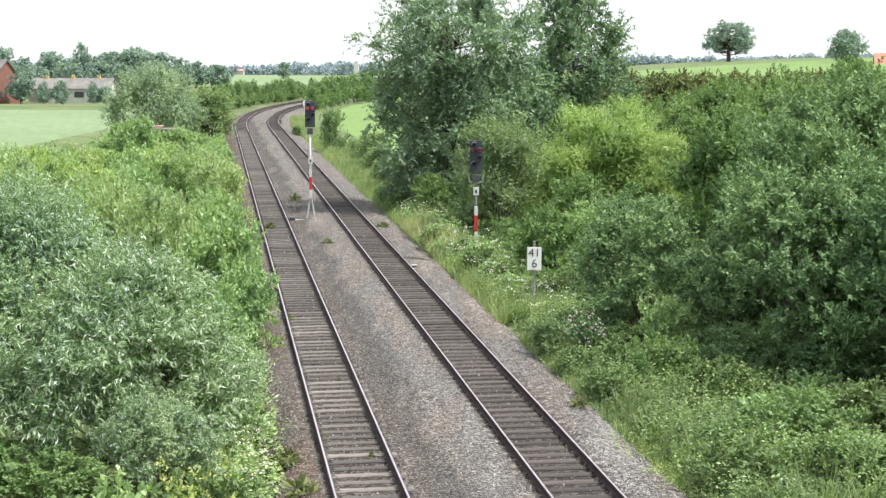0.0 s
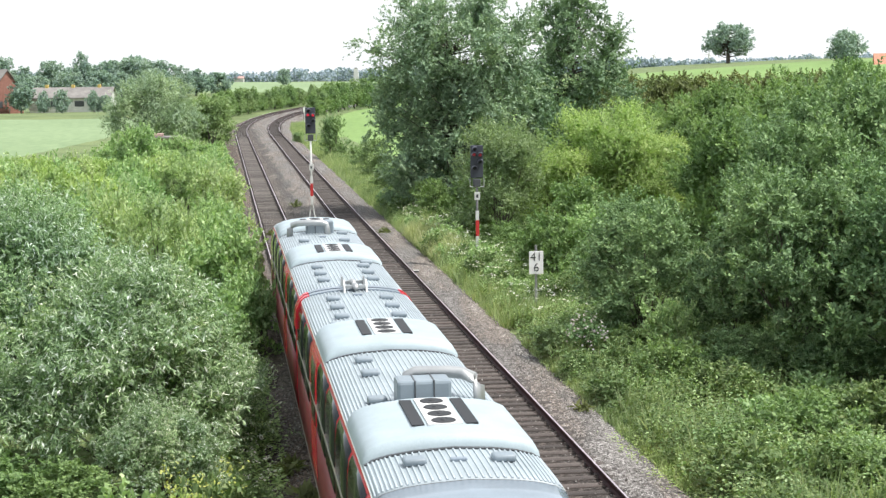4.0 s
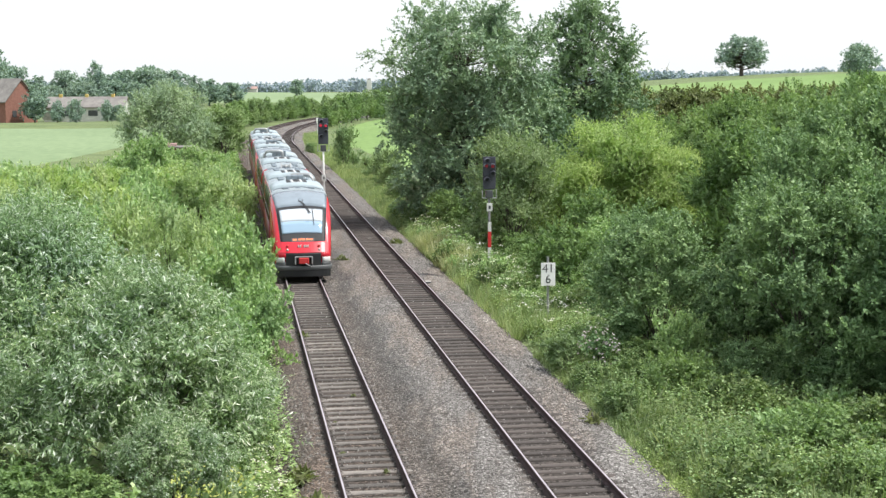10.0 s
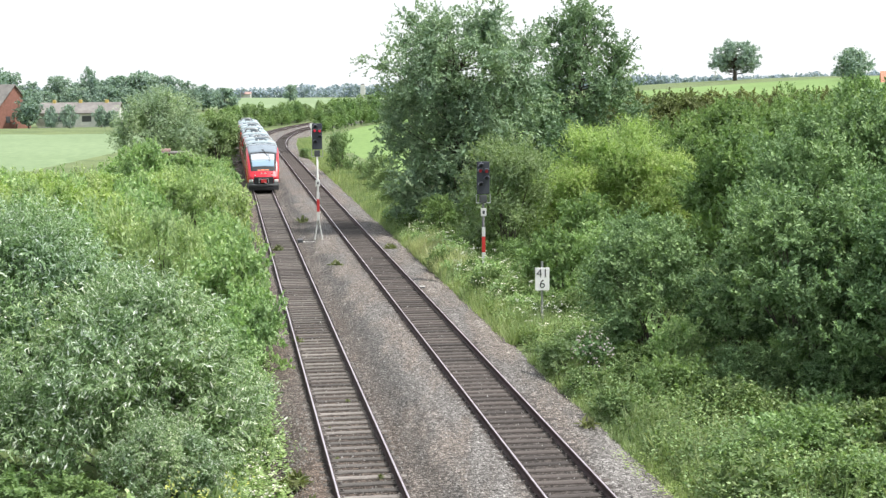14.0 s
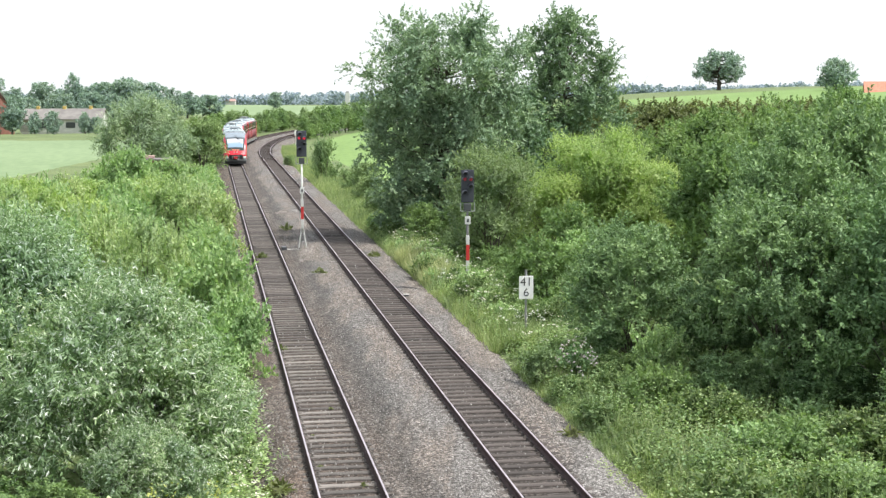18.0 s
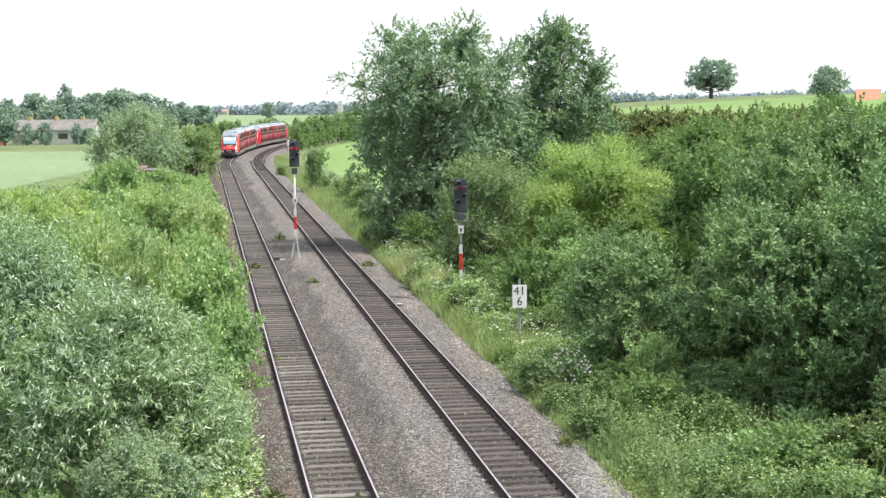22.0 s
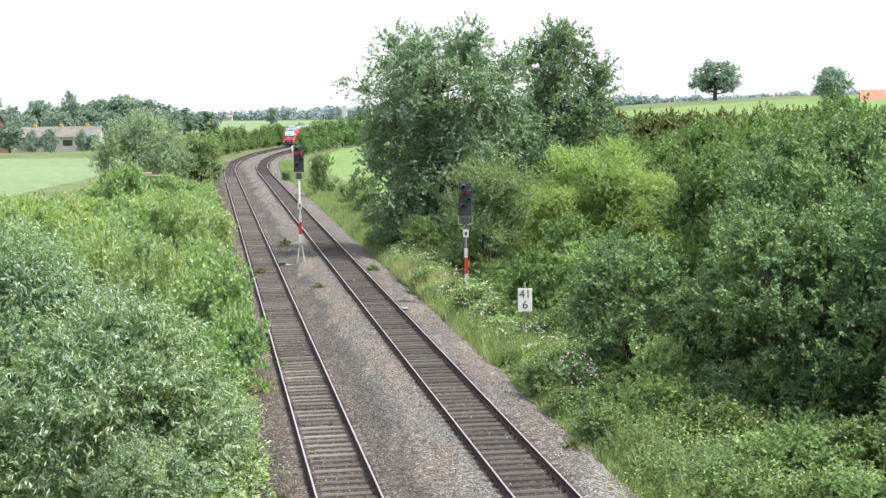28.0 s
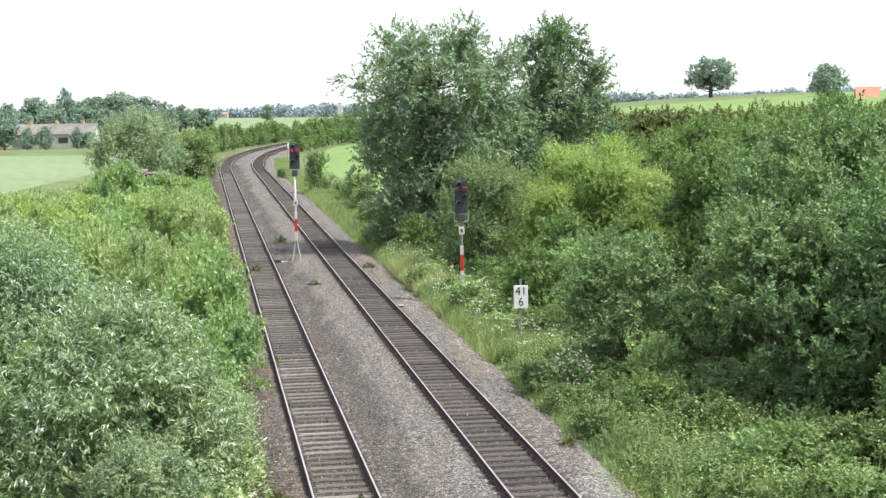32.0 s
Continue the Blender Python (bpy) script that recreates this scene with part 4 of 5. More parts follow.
verge("undergrowth", "green undergrowth below the bushes", 4800, 27, 150, -22, -2.6, 0.3, 1.1, 0.2, 0.1, M_MID)

BRAMBLE = [shrub("bramble_thicket", "sprawling thicket of bright green bramble and nettle", "weeds", 171 + k, 1.8, 1.6, 1.5, 2300, 0.13, 0.08, (M_WEED, M_MID)[k], 10, 0.3, 0.6, 0.1, 26, 0.015, "thickets", 0.2, 0.28, fill=0.09) for k in range(2)]
for k, (x, y, sc, tl) in enumerate([(7.6, 41.5, 0.9, 0.8), (9.2, 39.0, 0.8, 0.7), (11.6, 37.0, 0.9, 0.7), (3.0, 78.6, 0.9, 0.9), (4.6, 79.0, 1.0, 1.0), (5.6, 76.0, 0.9, 0.9), (1.6, 82, 0.9, 0.9), (3.6, 63, 0.6, 0.9), (4.6, 59, 0.7, 0.9), (0.8, 84, 0.8, 0.8), (-0.2, 87, 0.8, 0.8), (6.3, 44.3, 0.75, 1.15), (5.2, 45.6, 0.5, 1.1), (8.6, 37.5, 1.0, 0.75), (10.8, 37.5, 1.1, 0.8), (7.0, 36.0, 0.7, 0.7), (12.2, 35.5, 1.2, 0.8), (9.0, 33.8, 0.9, 0.7), (5.6, 48.5, 0.7, 0.8), (4.6, 53, 0.6, 0.7), (11, 33, 1.0, 0.75)]):
    put(BRAMBLE[k % 2], x, y, k * 0.9, sc, tl)
TUFT = shrub("weed_tuft", "small olive-green weed tuft growing in the ballast", "weeds", 161, 0.5, 0.5, 0.45, 230, 0.06, 0.026, M_BROWN, 6, 0.2, 0.8, 0.1, 5, 0.006, "weed tufts", 0.1, 0.5, fill=0.9)
CLUMP = [shrub("weed_clump", ("leafy clump of green nettles", "clump of pale green bramble")[k], "weeds", 151 + k, 0.9, 0.9, 1.15, 750, 0.16, 0.085, (M_WEED, M_BRIGHT)[k], 6, 0.25, 0.5, 0.1, 12, 0.015, "weed clumps", 0.2, 0.36, fill=0.12) for k in range(2)]
for k in range(36):
    s = 30 + 75 * (k / 36) ** 1.2
    o = GAP + rs.uniform(2.9, 4.2 + 4.5 * (s < 55))
    if 51 < s < 58 and o < GAP + 4.8:
        continue
    p = on_line(s, o)
    put(CLUMP[k % 2], p.x, p.y, k, rs.uniform(0.7, 1.15), rs.uniform(0.7, 1.0))
for k in range(14):
    p = on_line(33 + k * 2.2, -2.7 - rs.uniform(0, 1.4))
    put(CLUMP[0], p.x, p.y, k, rs.uniform(0.6, 1.0), rs.uniform(0.8, 1.2))

n = 300
s = 50 + 44 * rg.random(n)
o = GAP + 2.8 + 2.4 * rg.random(n)
P = np.array([tuple(on_line(q, w_)) for q, w_ in zip(s, o)])
P[:, 2] = ground_z(P[:, 0], P[:, 1]) + rg.uniform(0.6, 1.0, n)
P = np.repeat(P, 5, 0) + rg.normal(0, 0.05, (n * 5, 3)) * np.array([1, 1, 0.3])
tagged(leaf_object("cow_parsley", leaf_quads(P, unit(rg.normal(0, 1, (n * 5, 3)) * np.array([1, 1, 0.2])), unit(np.array([0, 0, 1.0]) + rg.normal(0, 0.2, (n * 5, 3))), np.full(n * 5, 0.075), np.full(n * 5, 0.06)), M_FLOWER, None), "white flower heads among the verge weeds", "flowers", kind="stuff")
n = 34
P = np.array([tuple(on_line(q, w_)) for q, w_ in zip(33.5 + 4.5 * rg.random(n), -2.0 - 0.7 * rg.random(n))])
P[:, 2] = ground_z(P[:, 0], P[:, 1]) + rg.uniform(0.35, 0.8, n)
P = np.repeat(P, 5, 0) + rg.normal(0, 0.045, (n * 5, 3)) * np.array([1, 1, 0.4])
tagged(leaf_object("white_flowers", leaf_quads(P, unit(rg.normal(0, 1, (n * 5, 3)) * np.array([1, 1, 0.3])), unit(np.array([0, 0, 1.0]) + rg.normal(0, 0.3, (n * 5, 3))), np.full(n * 5, 0.06), np.full(n * 5, 0.05)), M_FLOWER, None), "white flowers on weeds at the edge of the first track", "flowers", kind="stuff")
put(CLUMP[0], -4.75, 29.6, 1.0, 1.2, 1.3)
put(CLUMP[1], -6.2, 29.4, 2.0, 1.1, 1.1)
YOUNG = shrub("yellow_green_bush", "young bush with yellow-green leaves at the edge of the scrub", "bush", 201, 1.0, 0.7, 1.65, 700, 0.12, 0.075, M_YOUNG, 6, 0.25, 0.7, 0.1, 14, 0.015, "young bushes", 0.2, 0.32, fill=0.06)
for k, (s_, o_, sc, tl) in enumerate(((29.9, -4.0, 0.9, 1.0), (30.4, -3.0, 0.7, 0.85), (30.3, -4.9, 0.6, 0.95))):
    p = on_line(s_, o_)
    put(YOUNG, p.x, p.y, k * 1.7, sc, tl)
n = 70
P = np.array([(x, y, 0) for x, y in zip(rg.uniform(-5.5, -3.9, n), rg.uniform(28.8, 30.3, n))])
P[:, 2] = ground_z(P[:, 0], P[:, 1]) + rg.uniform(1.0, 1.9, n)
P = np.repeat(P, 4, 0) + rg.normal(0, 0.06, (n * 4, 3))
tagged(leaf_object("yellow_shoots", leaf_quads(P, unit(rg.normal(0, 1, (n * 4, 3)) + np.array([0, 0, 0.5])), unit(np.array([0, 0, 1.0]) + rg.normal(0, 0.3, (n * 4, 3))), np.full(n * 4, 0.09), np.full(n * 4, 0.05)), M_YELLOW, None), "yellow-green flowering shoots", "flowers", kind="stuff")

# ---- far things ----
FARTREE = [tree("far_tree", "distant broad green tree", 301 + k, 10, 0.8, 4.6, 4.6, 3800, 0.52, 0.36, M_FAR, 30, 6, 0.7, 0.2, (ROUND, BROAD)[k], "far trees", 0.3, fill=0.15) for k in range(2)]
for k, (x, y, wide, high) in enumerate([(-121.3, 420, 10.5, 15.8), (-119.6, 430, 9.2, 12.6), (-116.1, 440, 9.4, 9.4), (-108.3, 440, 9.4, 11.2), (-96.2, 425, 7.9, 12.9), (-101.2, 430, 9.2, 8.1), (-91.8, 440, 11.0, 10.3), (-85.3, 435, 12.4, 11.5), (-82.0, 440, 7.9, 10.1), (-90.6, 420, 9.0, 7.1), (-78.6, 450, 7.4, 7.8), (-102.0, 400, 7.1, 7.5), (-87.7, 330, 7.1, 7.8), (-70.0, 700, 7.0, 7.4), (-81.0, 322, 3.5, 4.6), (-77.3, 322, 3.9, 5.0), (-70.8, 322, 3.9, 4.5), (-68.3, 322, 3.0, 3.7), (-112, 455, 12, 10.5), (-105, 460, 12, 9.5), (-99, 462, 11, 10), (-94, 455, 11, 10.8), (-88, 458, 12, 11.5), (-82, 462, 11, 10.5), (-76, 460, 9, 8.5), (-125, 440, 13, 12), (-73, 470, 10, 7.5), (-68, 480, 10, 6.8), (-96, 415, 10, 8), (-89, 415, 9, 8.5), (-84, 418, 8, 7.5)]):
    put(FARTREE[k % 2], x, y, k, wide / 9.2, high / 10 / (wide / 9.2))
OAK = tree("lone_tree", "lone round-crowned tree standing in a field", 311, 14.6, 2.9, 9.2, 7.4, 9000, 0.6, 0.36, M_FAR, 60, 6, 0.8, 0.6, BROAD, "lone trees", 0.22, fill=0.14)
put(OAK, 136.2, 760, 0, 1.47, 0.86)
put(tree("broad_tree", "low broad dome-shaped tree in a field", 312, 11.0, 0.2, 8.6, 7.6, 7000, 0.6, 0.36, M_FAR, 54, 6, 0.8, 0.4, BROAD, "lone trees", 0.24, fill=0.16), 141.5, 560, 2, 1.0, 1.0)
rg = np.random.default_rng(401)
v = []
for k in range(900):
    x = rg.uniform(-620, 620)
    y = rg.uniform(1350, 1480)
    h = rg.uniform(8, 11.5) + 3 * math.sin(x * 0.02) * math.sin(x * 0.007)
    bl = [(x + rg.normal(0, 5), y + rg.normal(0, 5), gz(x, y) + h * rg.uniform(0.05, 0.72), h * 0.35) for _ in range(4)]
    p, d = crown_points(rg, bl, 100, 0.6)
    n = len(p)
    v.append(leaf_quads(p, unit(rg.normal(0, 1, (n, 3))), unit(d + rg.normal(0, 0.3, (n, 3))), np.full(n, 2.4), np.full(n, 2.1)))
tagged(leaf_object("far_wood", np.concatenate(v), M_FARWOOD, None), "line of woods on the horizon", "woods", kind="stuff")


def gable_house(name, label, at, w, l, eave, ridge, wall, roof, windows=()):
    t = thing(name, label, "house", at=at)
    vs = [(-w / 2, -l / 2, -1), (w / 2, -l / 2, -1), (w / 2, -l / 2, eave), (0, -l / 2, ridge), (-w / 2, -l / 2, eave), (-w / 2, l / 2, -1), (w / 2, l / 2, -1), (w / 2, l / 2, eave), (0, l / 2, ridge), (-w / 2, l / 2, eave)]
    fs = [(0, 1, 2, 3, 4), (9, 8, 7, 6, 5), (1, 6, 7, 2), (0, 4, 9, 5), (0, 5, 6, 1), (4, 3, 8, 9), (3, 2, 7, 8)]
    link("wall", vs, fs, wall, t)
    for sx in (-1, 1):
        ex, ez = sx * (w / 2 + 0.5), eave - 0.5 * (ridge - eave) / (w / 2)
        a = [(0, -l / 2 - 0.4, ridge + 0.05), (ex, -l / 2 - 0.4, ez), (ex, l / 2 + 0.4, ez), (0, l / 2 + 0.4, ridge + 0.05)]
        vs = a + [(x, y, z + 0.22) for x, y, z in a]
        link("roof_slope", vs, [(0, 1, 2, 3), (7, 6, 5, 4), (0, 4, 5, 1), (1, 5, 6, 2), (2, 6, 7, 3), (3, 7, 4, 0)], roof, t)
    for side, yy, z, ww, hh, mat, nm in windows:
        bm = B()
        if side:
            box(bm, side * w / 2 - 0.06, side * w / 2 + 0.06, yy - ww / 2, yy + ww / 2, z, z + hh, 0.02)
        else:
            box(bm, yy - ww / 2, yy + ww / 2, -l / 2 - 0.06, -l / 2 + 0.06, z, z + hh, 0.02)
        part(nm, bm, mat, t)
    return t


M_PALEWALL = speckled("pale_plaster", (0.5, 0.5, 0.48), (0.66, 0.65, 0.62), 0.5, 6, 0.9)
barn = gable_house("long_barn", "long low pale barn with weathered grey roof", pose(-79.5, 342, -0.6, 0, 0, 92), 8.5, 16.8, 2.9, 4.8, M_PALEWALL, M_SHEET,
                   [(-1, -7, 0.2, 3.0, 2.4, M_DGREY, "door"), (-1, -2, 1.0, 2.0, 1.2, M_DGREY, "window"), (-1, 3, 1.0, 2.0, 1.2, M_DGREY, "window"), (-1, 7.5, 0.2, 2.4, 2.4, M_CONCRETE, "door")])
for k in (-5.6, 0, 5.6):
    part("roof_vent", box(B(), -0.35, 0.35, k - 0.35, k + 0.35, 4.6, 5.6, 0.08), M_YELLOWVENT, barn, "ochre roof vent")
gable_house("brick_house", "red brick farmhouse with a grey-brown roof", pose(-96.5, 336, -0.6, 0, 0, 60), 9, 12, 4.5, 8.8, M_BRICK, M_SHEET, [(0, -2, 1, 1.2, 1.4, M_DGREY, "window"), (0, 2, 1, 1.2, 1.4, M_DGREY, "window")])
gable_house("tiled_house", "farmhouse with a bright red tiled roof", pose(133.5, 480, 4.0, 0, 0, 80), 7, 6.5, 2.6, 5.8, M_BRICK, M_TILE)
hut = thing("lineside_hut", "low brick hut with a pale concrete slab roof", "hut", at=pose(-27.6, 154, -0.1, 0, 0, 8))
part("wall", box(B(), -2.2, 2.2, -1.2, 1.2, -0.3, 2.1), M_BRICK, hut)
part("roof_slab", box(B(), -2.2, 2.4, -1.5, 1.5, 2.1, 2.26, 0.03), M_SHEET, hut)
part("chimney", box(B(), -0.5, 0.4, -0.4, 0.4, 2.28, 2.55, 0.03), M_DULLTILE, hut)

# things on the horizon
gable_house("distant_house", "far farmhouse with a red roof before the woods", pose(-172, 1345, gz(-172, 1345) + 1.6, 0, 0, 80), 3, 8, 2.4, 3.8, M_PALEWALL, M_DULLTILE)
silo = thing("silo_tower", "far white silo tower on the horizon", "silo", at=pose(-73, 1340, gz(-73, 1340)))
part("tower", box(B(), -2, 2, -2, 2, -1, 11, 0.3), M_WHITE, silo)
part("cap", box(B(), -1.3, 1.3, -1.3, 1.3, 11, 12, 0.2), M_SHEET, silo)


def turbine(x, y, h):
    t = thing("wind_turbine", "far pale grey wind turbine on the horizon", "wind turbine", "wind turbines", pose(x, y, gz(x, y)))
    part("mast", tube(B(), [(0, 0, -2), (0, 0, h)], [1.6, 0.8], 8), M_WHITE, t)
    part("nacelle", box(B(), -1, 1, -2.4, 1.6, h - 0.6, h + 1.2, 0.3), M_WHITE, t)
    for k in range(3):
        a = 0.4 + k * math.tau / 3
        part("blade", tube(B(), [(0, -2.6, h + 0.3), (math.sin(a) * 9, -2.6, h + 0.3 + math.cos(a) * 9)], [0.5, 0.12], 4), M_WHITE, t)
    return t


turbine(265, 2000, 27)
turbine(334, 2000, 28)
# low flowering shrub and a dark one at the edge of the verge
put(shrub("flowering_shrub", "low shrub with whitish pink flowers", "bush", 191, 0.62, 0.6, 1.25, 700, 0.1, 0.06, M_DARK, 8, 0.2, 0.6, 0.1, 14, 0.02, "", 0.2, 0.34), 4.35, 48.4)
put(shrub("dark_shrub", "low olive green shrub at the edge of the verge", "bush", 192, 0.9, 0.8, 1.4, 1400, 0.11, 0.07, M_OLIVE, 8, 0.25, 0.6, 0.1, 16, 0.02, "", 0.2, 0.34), 3.5, 49.4, 0, 0.95, 0.85)
n = 120
P = np.array([(4.35, 48.4, gz(4.35, 48.4) + 0.6)]) + unit(rg.normal(0, 1, (n, 3)) + np.array([0, -0.5, 0.4])) * np.array([0.66, 0.66, 0.72])
tagged(leaf_object("blossom", leaf_quads(P, unit(rg.normal(0, 1, (n, 3))), unit(rg.normal(0, 0.4, (n, 3)) + np.array([0, -0.5, 0.6])), np.full(n, 0.085), np.full(n, 0.075)), M_BLOSSOM, None), "pinkish white blossom on the low shrub", "flowers", kind="stuff")

# ---- railcars: each unit has two cars that share a bogie in the middle ----
HW, ZB = 1.375, 0.42
LEN = 20.75
SECTION = [(0.0, 0.90, 0.0), (0.09, 0.985, 0.12), (0.2, 1.0, 0.3), (0.5, 1.0, 0.62), (0.62, 0.995, 0.8), (0.67, 0.975, 0.88), (0.725, 0.912, 0.932), (0.76, 0.84, 0.955), (0.83, 0.66, 0.976), (0.9, 0.42, 0.99), (1.0, 0.0, 1.0)]
TOPS = [(0.0, 1.12), (0.12, 1.45), (0.3, 1.73), (0.75, 2.38), (1.3, 2.92), (1.75, 3.17), (2.3, 3.42), (3.0, 3.655), (3.42, 3.725), (3.8, 3.742), (4.4, 3.75), (30, 3.75)]
WIDE = [(0.0, 0.80), (0.12, 0.86), (0.3, 0.89), (0.75, 0.93), (1.3, 0.96), (2.3, 0.99), (3.2, 1.0), (30, 1.0)]


def skin(y, v):
    """The car's outside: y metres back from the nose, v from -1 (one sill) over the roof (0) to 1 (the other sill)."""
    u = 1 - abs(v)
    w, z = interp(SECTION, u, 1), interp(SECTION, u, 2)
    sx = 1 if v > 0 else -1
    return Vector((sx * HW * interp(WIDE, y) * w, LEN / 2 - y, ZB + (interp(TOPS, y) - ZB) * z))


def skin_n(y, v):
    e = 0.01
    a = skin(y + e, v) - skin(max(y - e, 0), v)
    b = skin(y, min(v + e, 1)) - skin(y, max(v - e, -1))
    n = b.cross(a)
    if n.length < 1e-9:
        return Vector((0, 1, 0))
    n.normalize()
    c = skin(y, v) - Vector((0, LEN / 2 - max(y, 3), 1.6))
    return n if n.dot(c) > 0 else -n


def patch(bm, ys_, vs_, lift, deep=0.03, taper=None):
    """A piece of skin, lifted and with edges that go back to the body."""
    k = taper or (lambda y: 1.0)
    top = [[bm.verts.new(skin(y, v * k(y)) + skin_n(y, v * k(y)) * lift) for v in vs_] for y in ys_]
    low = [[bm.verts.new(skin(y, v * k(y)) - skin_n(y, v * k(y)) * deep) for v in vs_] for y in ys_]
    a, b = len(ys_), len(vs_)
    for i in range(a - 1):
        for j in range(b - 1):
            bm.faces.new((top[i][j], top[i][j + 1], top[i + 1][j + 1], top[i + 1][j]))
    for i in range(a - 1):
        for j in (0, b - 1):
            bm.faces.new((top[i][j], top[i + 1][j], low[i + 1][j], low[i][j]))
    for j in range(b - 1):
        for i in (0, a - 1):
            bm.faces.new((top[i][j], top[i][j + 1], low[i][j + 1], low[i][j]))
    bmesh.ops.recalc_face_normals(bm, faces=bm.faces)
    return bm


def girth(a, b):
    """Steps round the skin from a to b that keep every bend of the section."""
    lo, hi = min(a, b), max(a, b)
    mid = [q * (1 - r[0]) for r in SECTION for q in (-1, 1) if lo + 0.004 < q * (1 - r[0]) < hi - 0.004]
    return sorted(set([a, b] + mid), reverse=a > b)


def lin(a, b, n):
    return [a + (b - a) * k / n for k in range(n + 1)]


M_GLASS_DARK, _n, _l, _b = nodes_of("tinted_window_glass", 0.09, 0.0, 0.35)
_b.inputs["Base Color"].default_value = (0.012, 0.016, 0.018, 1)
# The reflection of blue sky is put into this base colour.
M_SCREEN, _n, _l, _b = nodes_of("sky_tinted_screen", 0.05, 0.0, 1.0)
_b.inputs["Base Color"].default_value = (0.24, 0.36, 0.47, 1)
_b.inputs["Coat Weight"].default_value = 1.0
_b.inputs["Coat Roughness"].default_value = 0.03
# Pale base colour for the upper part of the windscreen.
M_UPPER_SCREEN, _n, _l, _b = nodes_of("white_sun_blind", 0.2, 0.0, 0.8)
_b.inputs["Base Color"].default_value = (0.5, 0.54, 0.58, 1)
_b.inputs["Coat Weight"].default_value = 1.0
M_STRIP = plain("pale_beige_strip", (0.3, 0.28, 0.24), 0.5)
M_ORANGE = glowing("display_amber", (0.9, 0.22, 0.08), 0.45)


M_BUMPER = plain("bumper_grey_paint", (0.085, 0.09, 0.092), 0.5)


def bowed(x0, x1, out, deep, z0, z1, bow=0.2, lean=0.0):
    """A panel across the nose, standing out by a hand in the middle and swept back towards its ends."""
    bm = B()
    n = max(3, int((x1 - x0) / 0.16))
    f = lambda x: LEN / 2 + out - bow * (x / 1.2) ** 2 - 0.35 * max(0.0, abs(x) - 1.0)
    ring = []
    for k in range(n + 1):
        x = x0 + (x1 - x0) * k / n
        e = 0.03
        ring.append([bm.verts.new(c) for c in ((x, f(x) - e - lean, z1), (x, f(x) - lean, z1 - e), (x, f(x) - 0.01, z0 + e), (x, f(x) - e, z0), (x, LEN / 2 - deep, z0), (x, LEN / 2 - deep, z1))])
    for a, b in zip(ring, ring[1:]):
        for j in range(6):
            bm.faces.new((a[j], a[(j + 1) % 6], b[(j + 1) % 6], b[j]))
    bm.faces.new(ring[0])
    bm.faces.new(ring[-1][::-1])
    bmesh.ops.recalc_face_normals(bm, faces=bm.faces)
    return bm


def hood(parent, y, long, wide, lab):
    """A roof unit: one moulded cover with rounded shoulders and sloping ends, a pale grille with four fans and two louvres."""
    z0, h = 3.5, 0.46
    half = [(0.0, 1.0), (0.3, 1.0), (0.6, 1.0), (0.8, 0.985), (0.92, 0.9), (0.985, 0.64), (1.0, 0.3), (1.0, -0.4)]
    prof = [(-x, z) for x, z in half[::-1]] + half[1:]
    bm, rings = B(), []
    for f, lift, narrow in ((0, -0.3, 0.98), (0.006, 0.36, 0.985), (0.016, 0.64, 0.99), (0.034, 0.86, 0.995), (0.062, 0.97, 1.0), (0.11, 1.0, 1.0), (0.89, 1.0, 1.0), (0.938, 0.97, 1.0), (0.966, 0.86, 0.995), (0.984, 0.64, 0.99), (0.994, 0.36, 0.985), (1, -0.3, 0.98)):
        rings.append([bm.verts.new((x * wide / 2 * narrow, y - long / 2 + long * f, z0 - 0.16 * x * x + h * min(z, lift + 0.05 * (z > 0.9) if z > lift else z))) for x, z in prof])
    for p, q in zip(rings, rings[1:]):
        for j in range(len(prof) - 1):
            bm.faces.new((p[j], p[j + 1], q[j + 1], q[j]))
    bm.faces.new(rings[0])
    bm.faces.new(rings[-1][::-1])
    bmesh.ops.recalc_face_normals(bm, faces=bm.faces)
    k = part("roof_unit", bm, M_HOOD, parent, lab, True)
    top = z0 + h
    mid = y - 0.16
    # A dark strip at each end stands in for the shadow under the hood.
    for e in (-1, 1):
        back = LEN / 2 - y + e * (long / 2 + 0.02)
        part("base_strip", patch(B(), [back - 0.035, back + 0.035], lin(-0.262, 0.262, 16), 0.04), M_DGREY, k, "dark strip standing in for the hood's shadow line")
    part("grille_panel", box(B(), -0.25, 0.25, mid - 0.88, mid + 0.88, top - 0.03, top + 0.014), M_WHITE, k)
    for sx in (-1, 1):
        part("louvre", box(B(), sx * 0.39 - 0.09, sx * 0.39 + 0.09, mid - 0.84, mid + 0.84, top - 0.04, top + 0.006), M_BLACK, k, "black louvre")
        for e in (-0.36, 0.36):
            part("lug", box(B(), sx * 0.62 - 0.06, sx * 0.62 + 0.06, y + e * long * 1.36 - 0.05, y + e * long * 1.36 + 0.05, z0 - 0.1, z0 + 0.12, 0.02), M_CAP, k)
    for j in range(4):
        bm = B()
        at = mid + (j - 1.5) * 0.44
        bmesh.ops.create_cone(bm, segments=16, radius1=0.185, radius2=0.175, depth=0.012, cap_ends=True, matrix=Matrix.Translation((0, at, top + 0.018)))
        bmesh.ops.create_cone(bm, segments=8, radius1=0.05, radius2=0.04, depth=0.012, cap_ends=True, matrix=Matrix.Translation((0, at, top + 0.028)))
        part("fan", bm, M_BLACK, k)


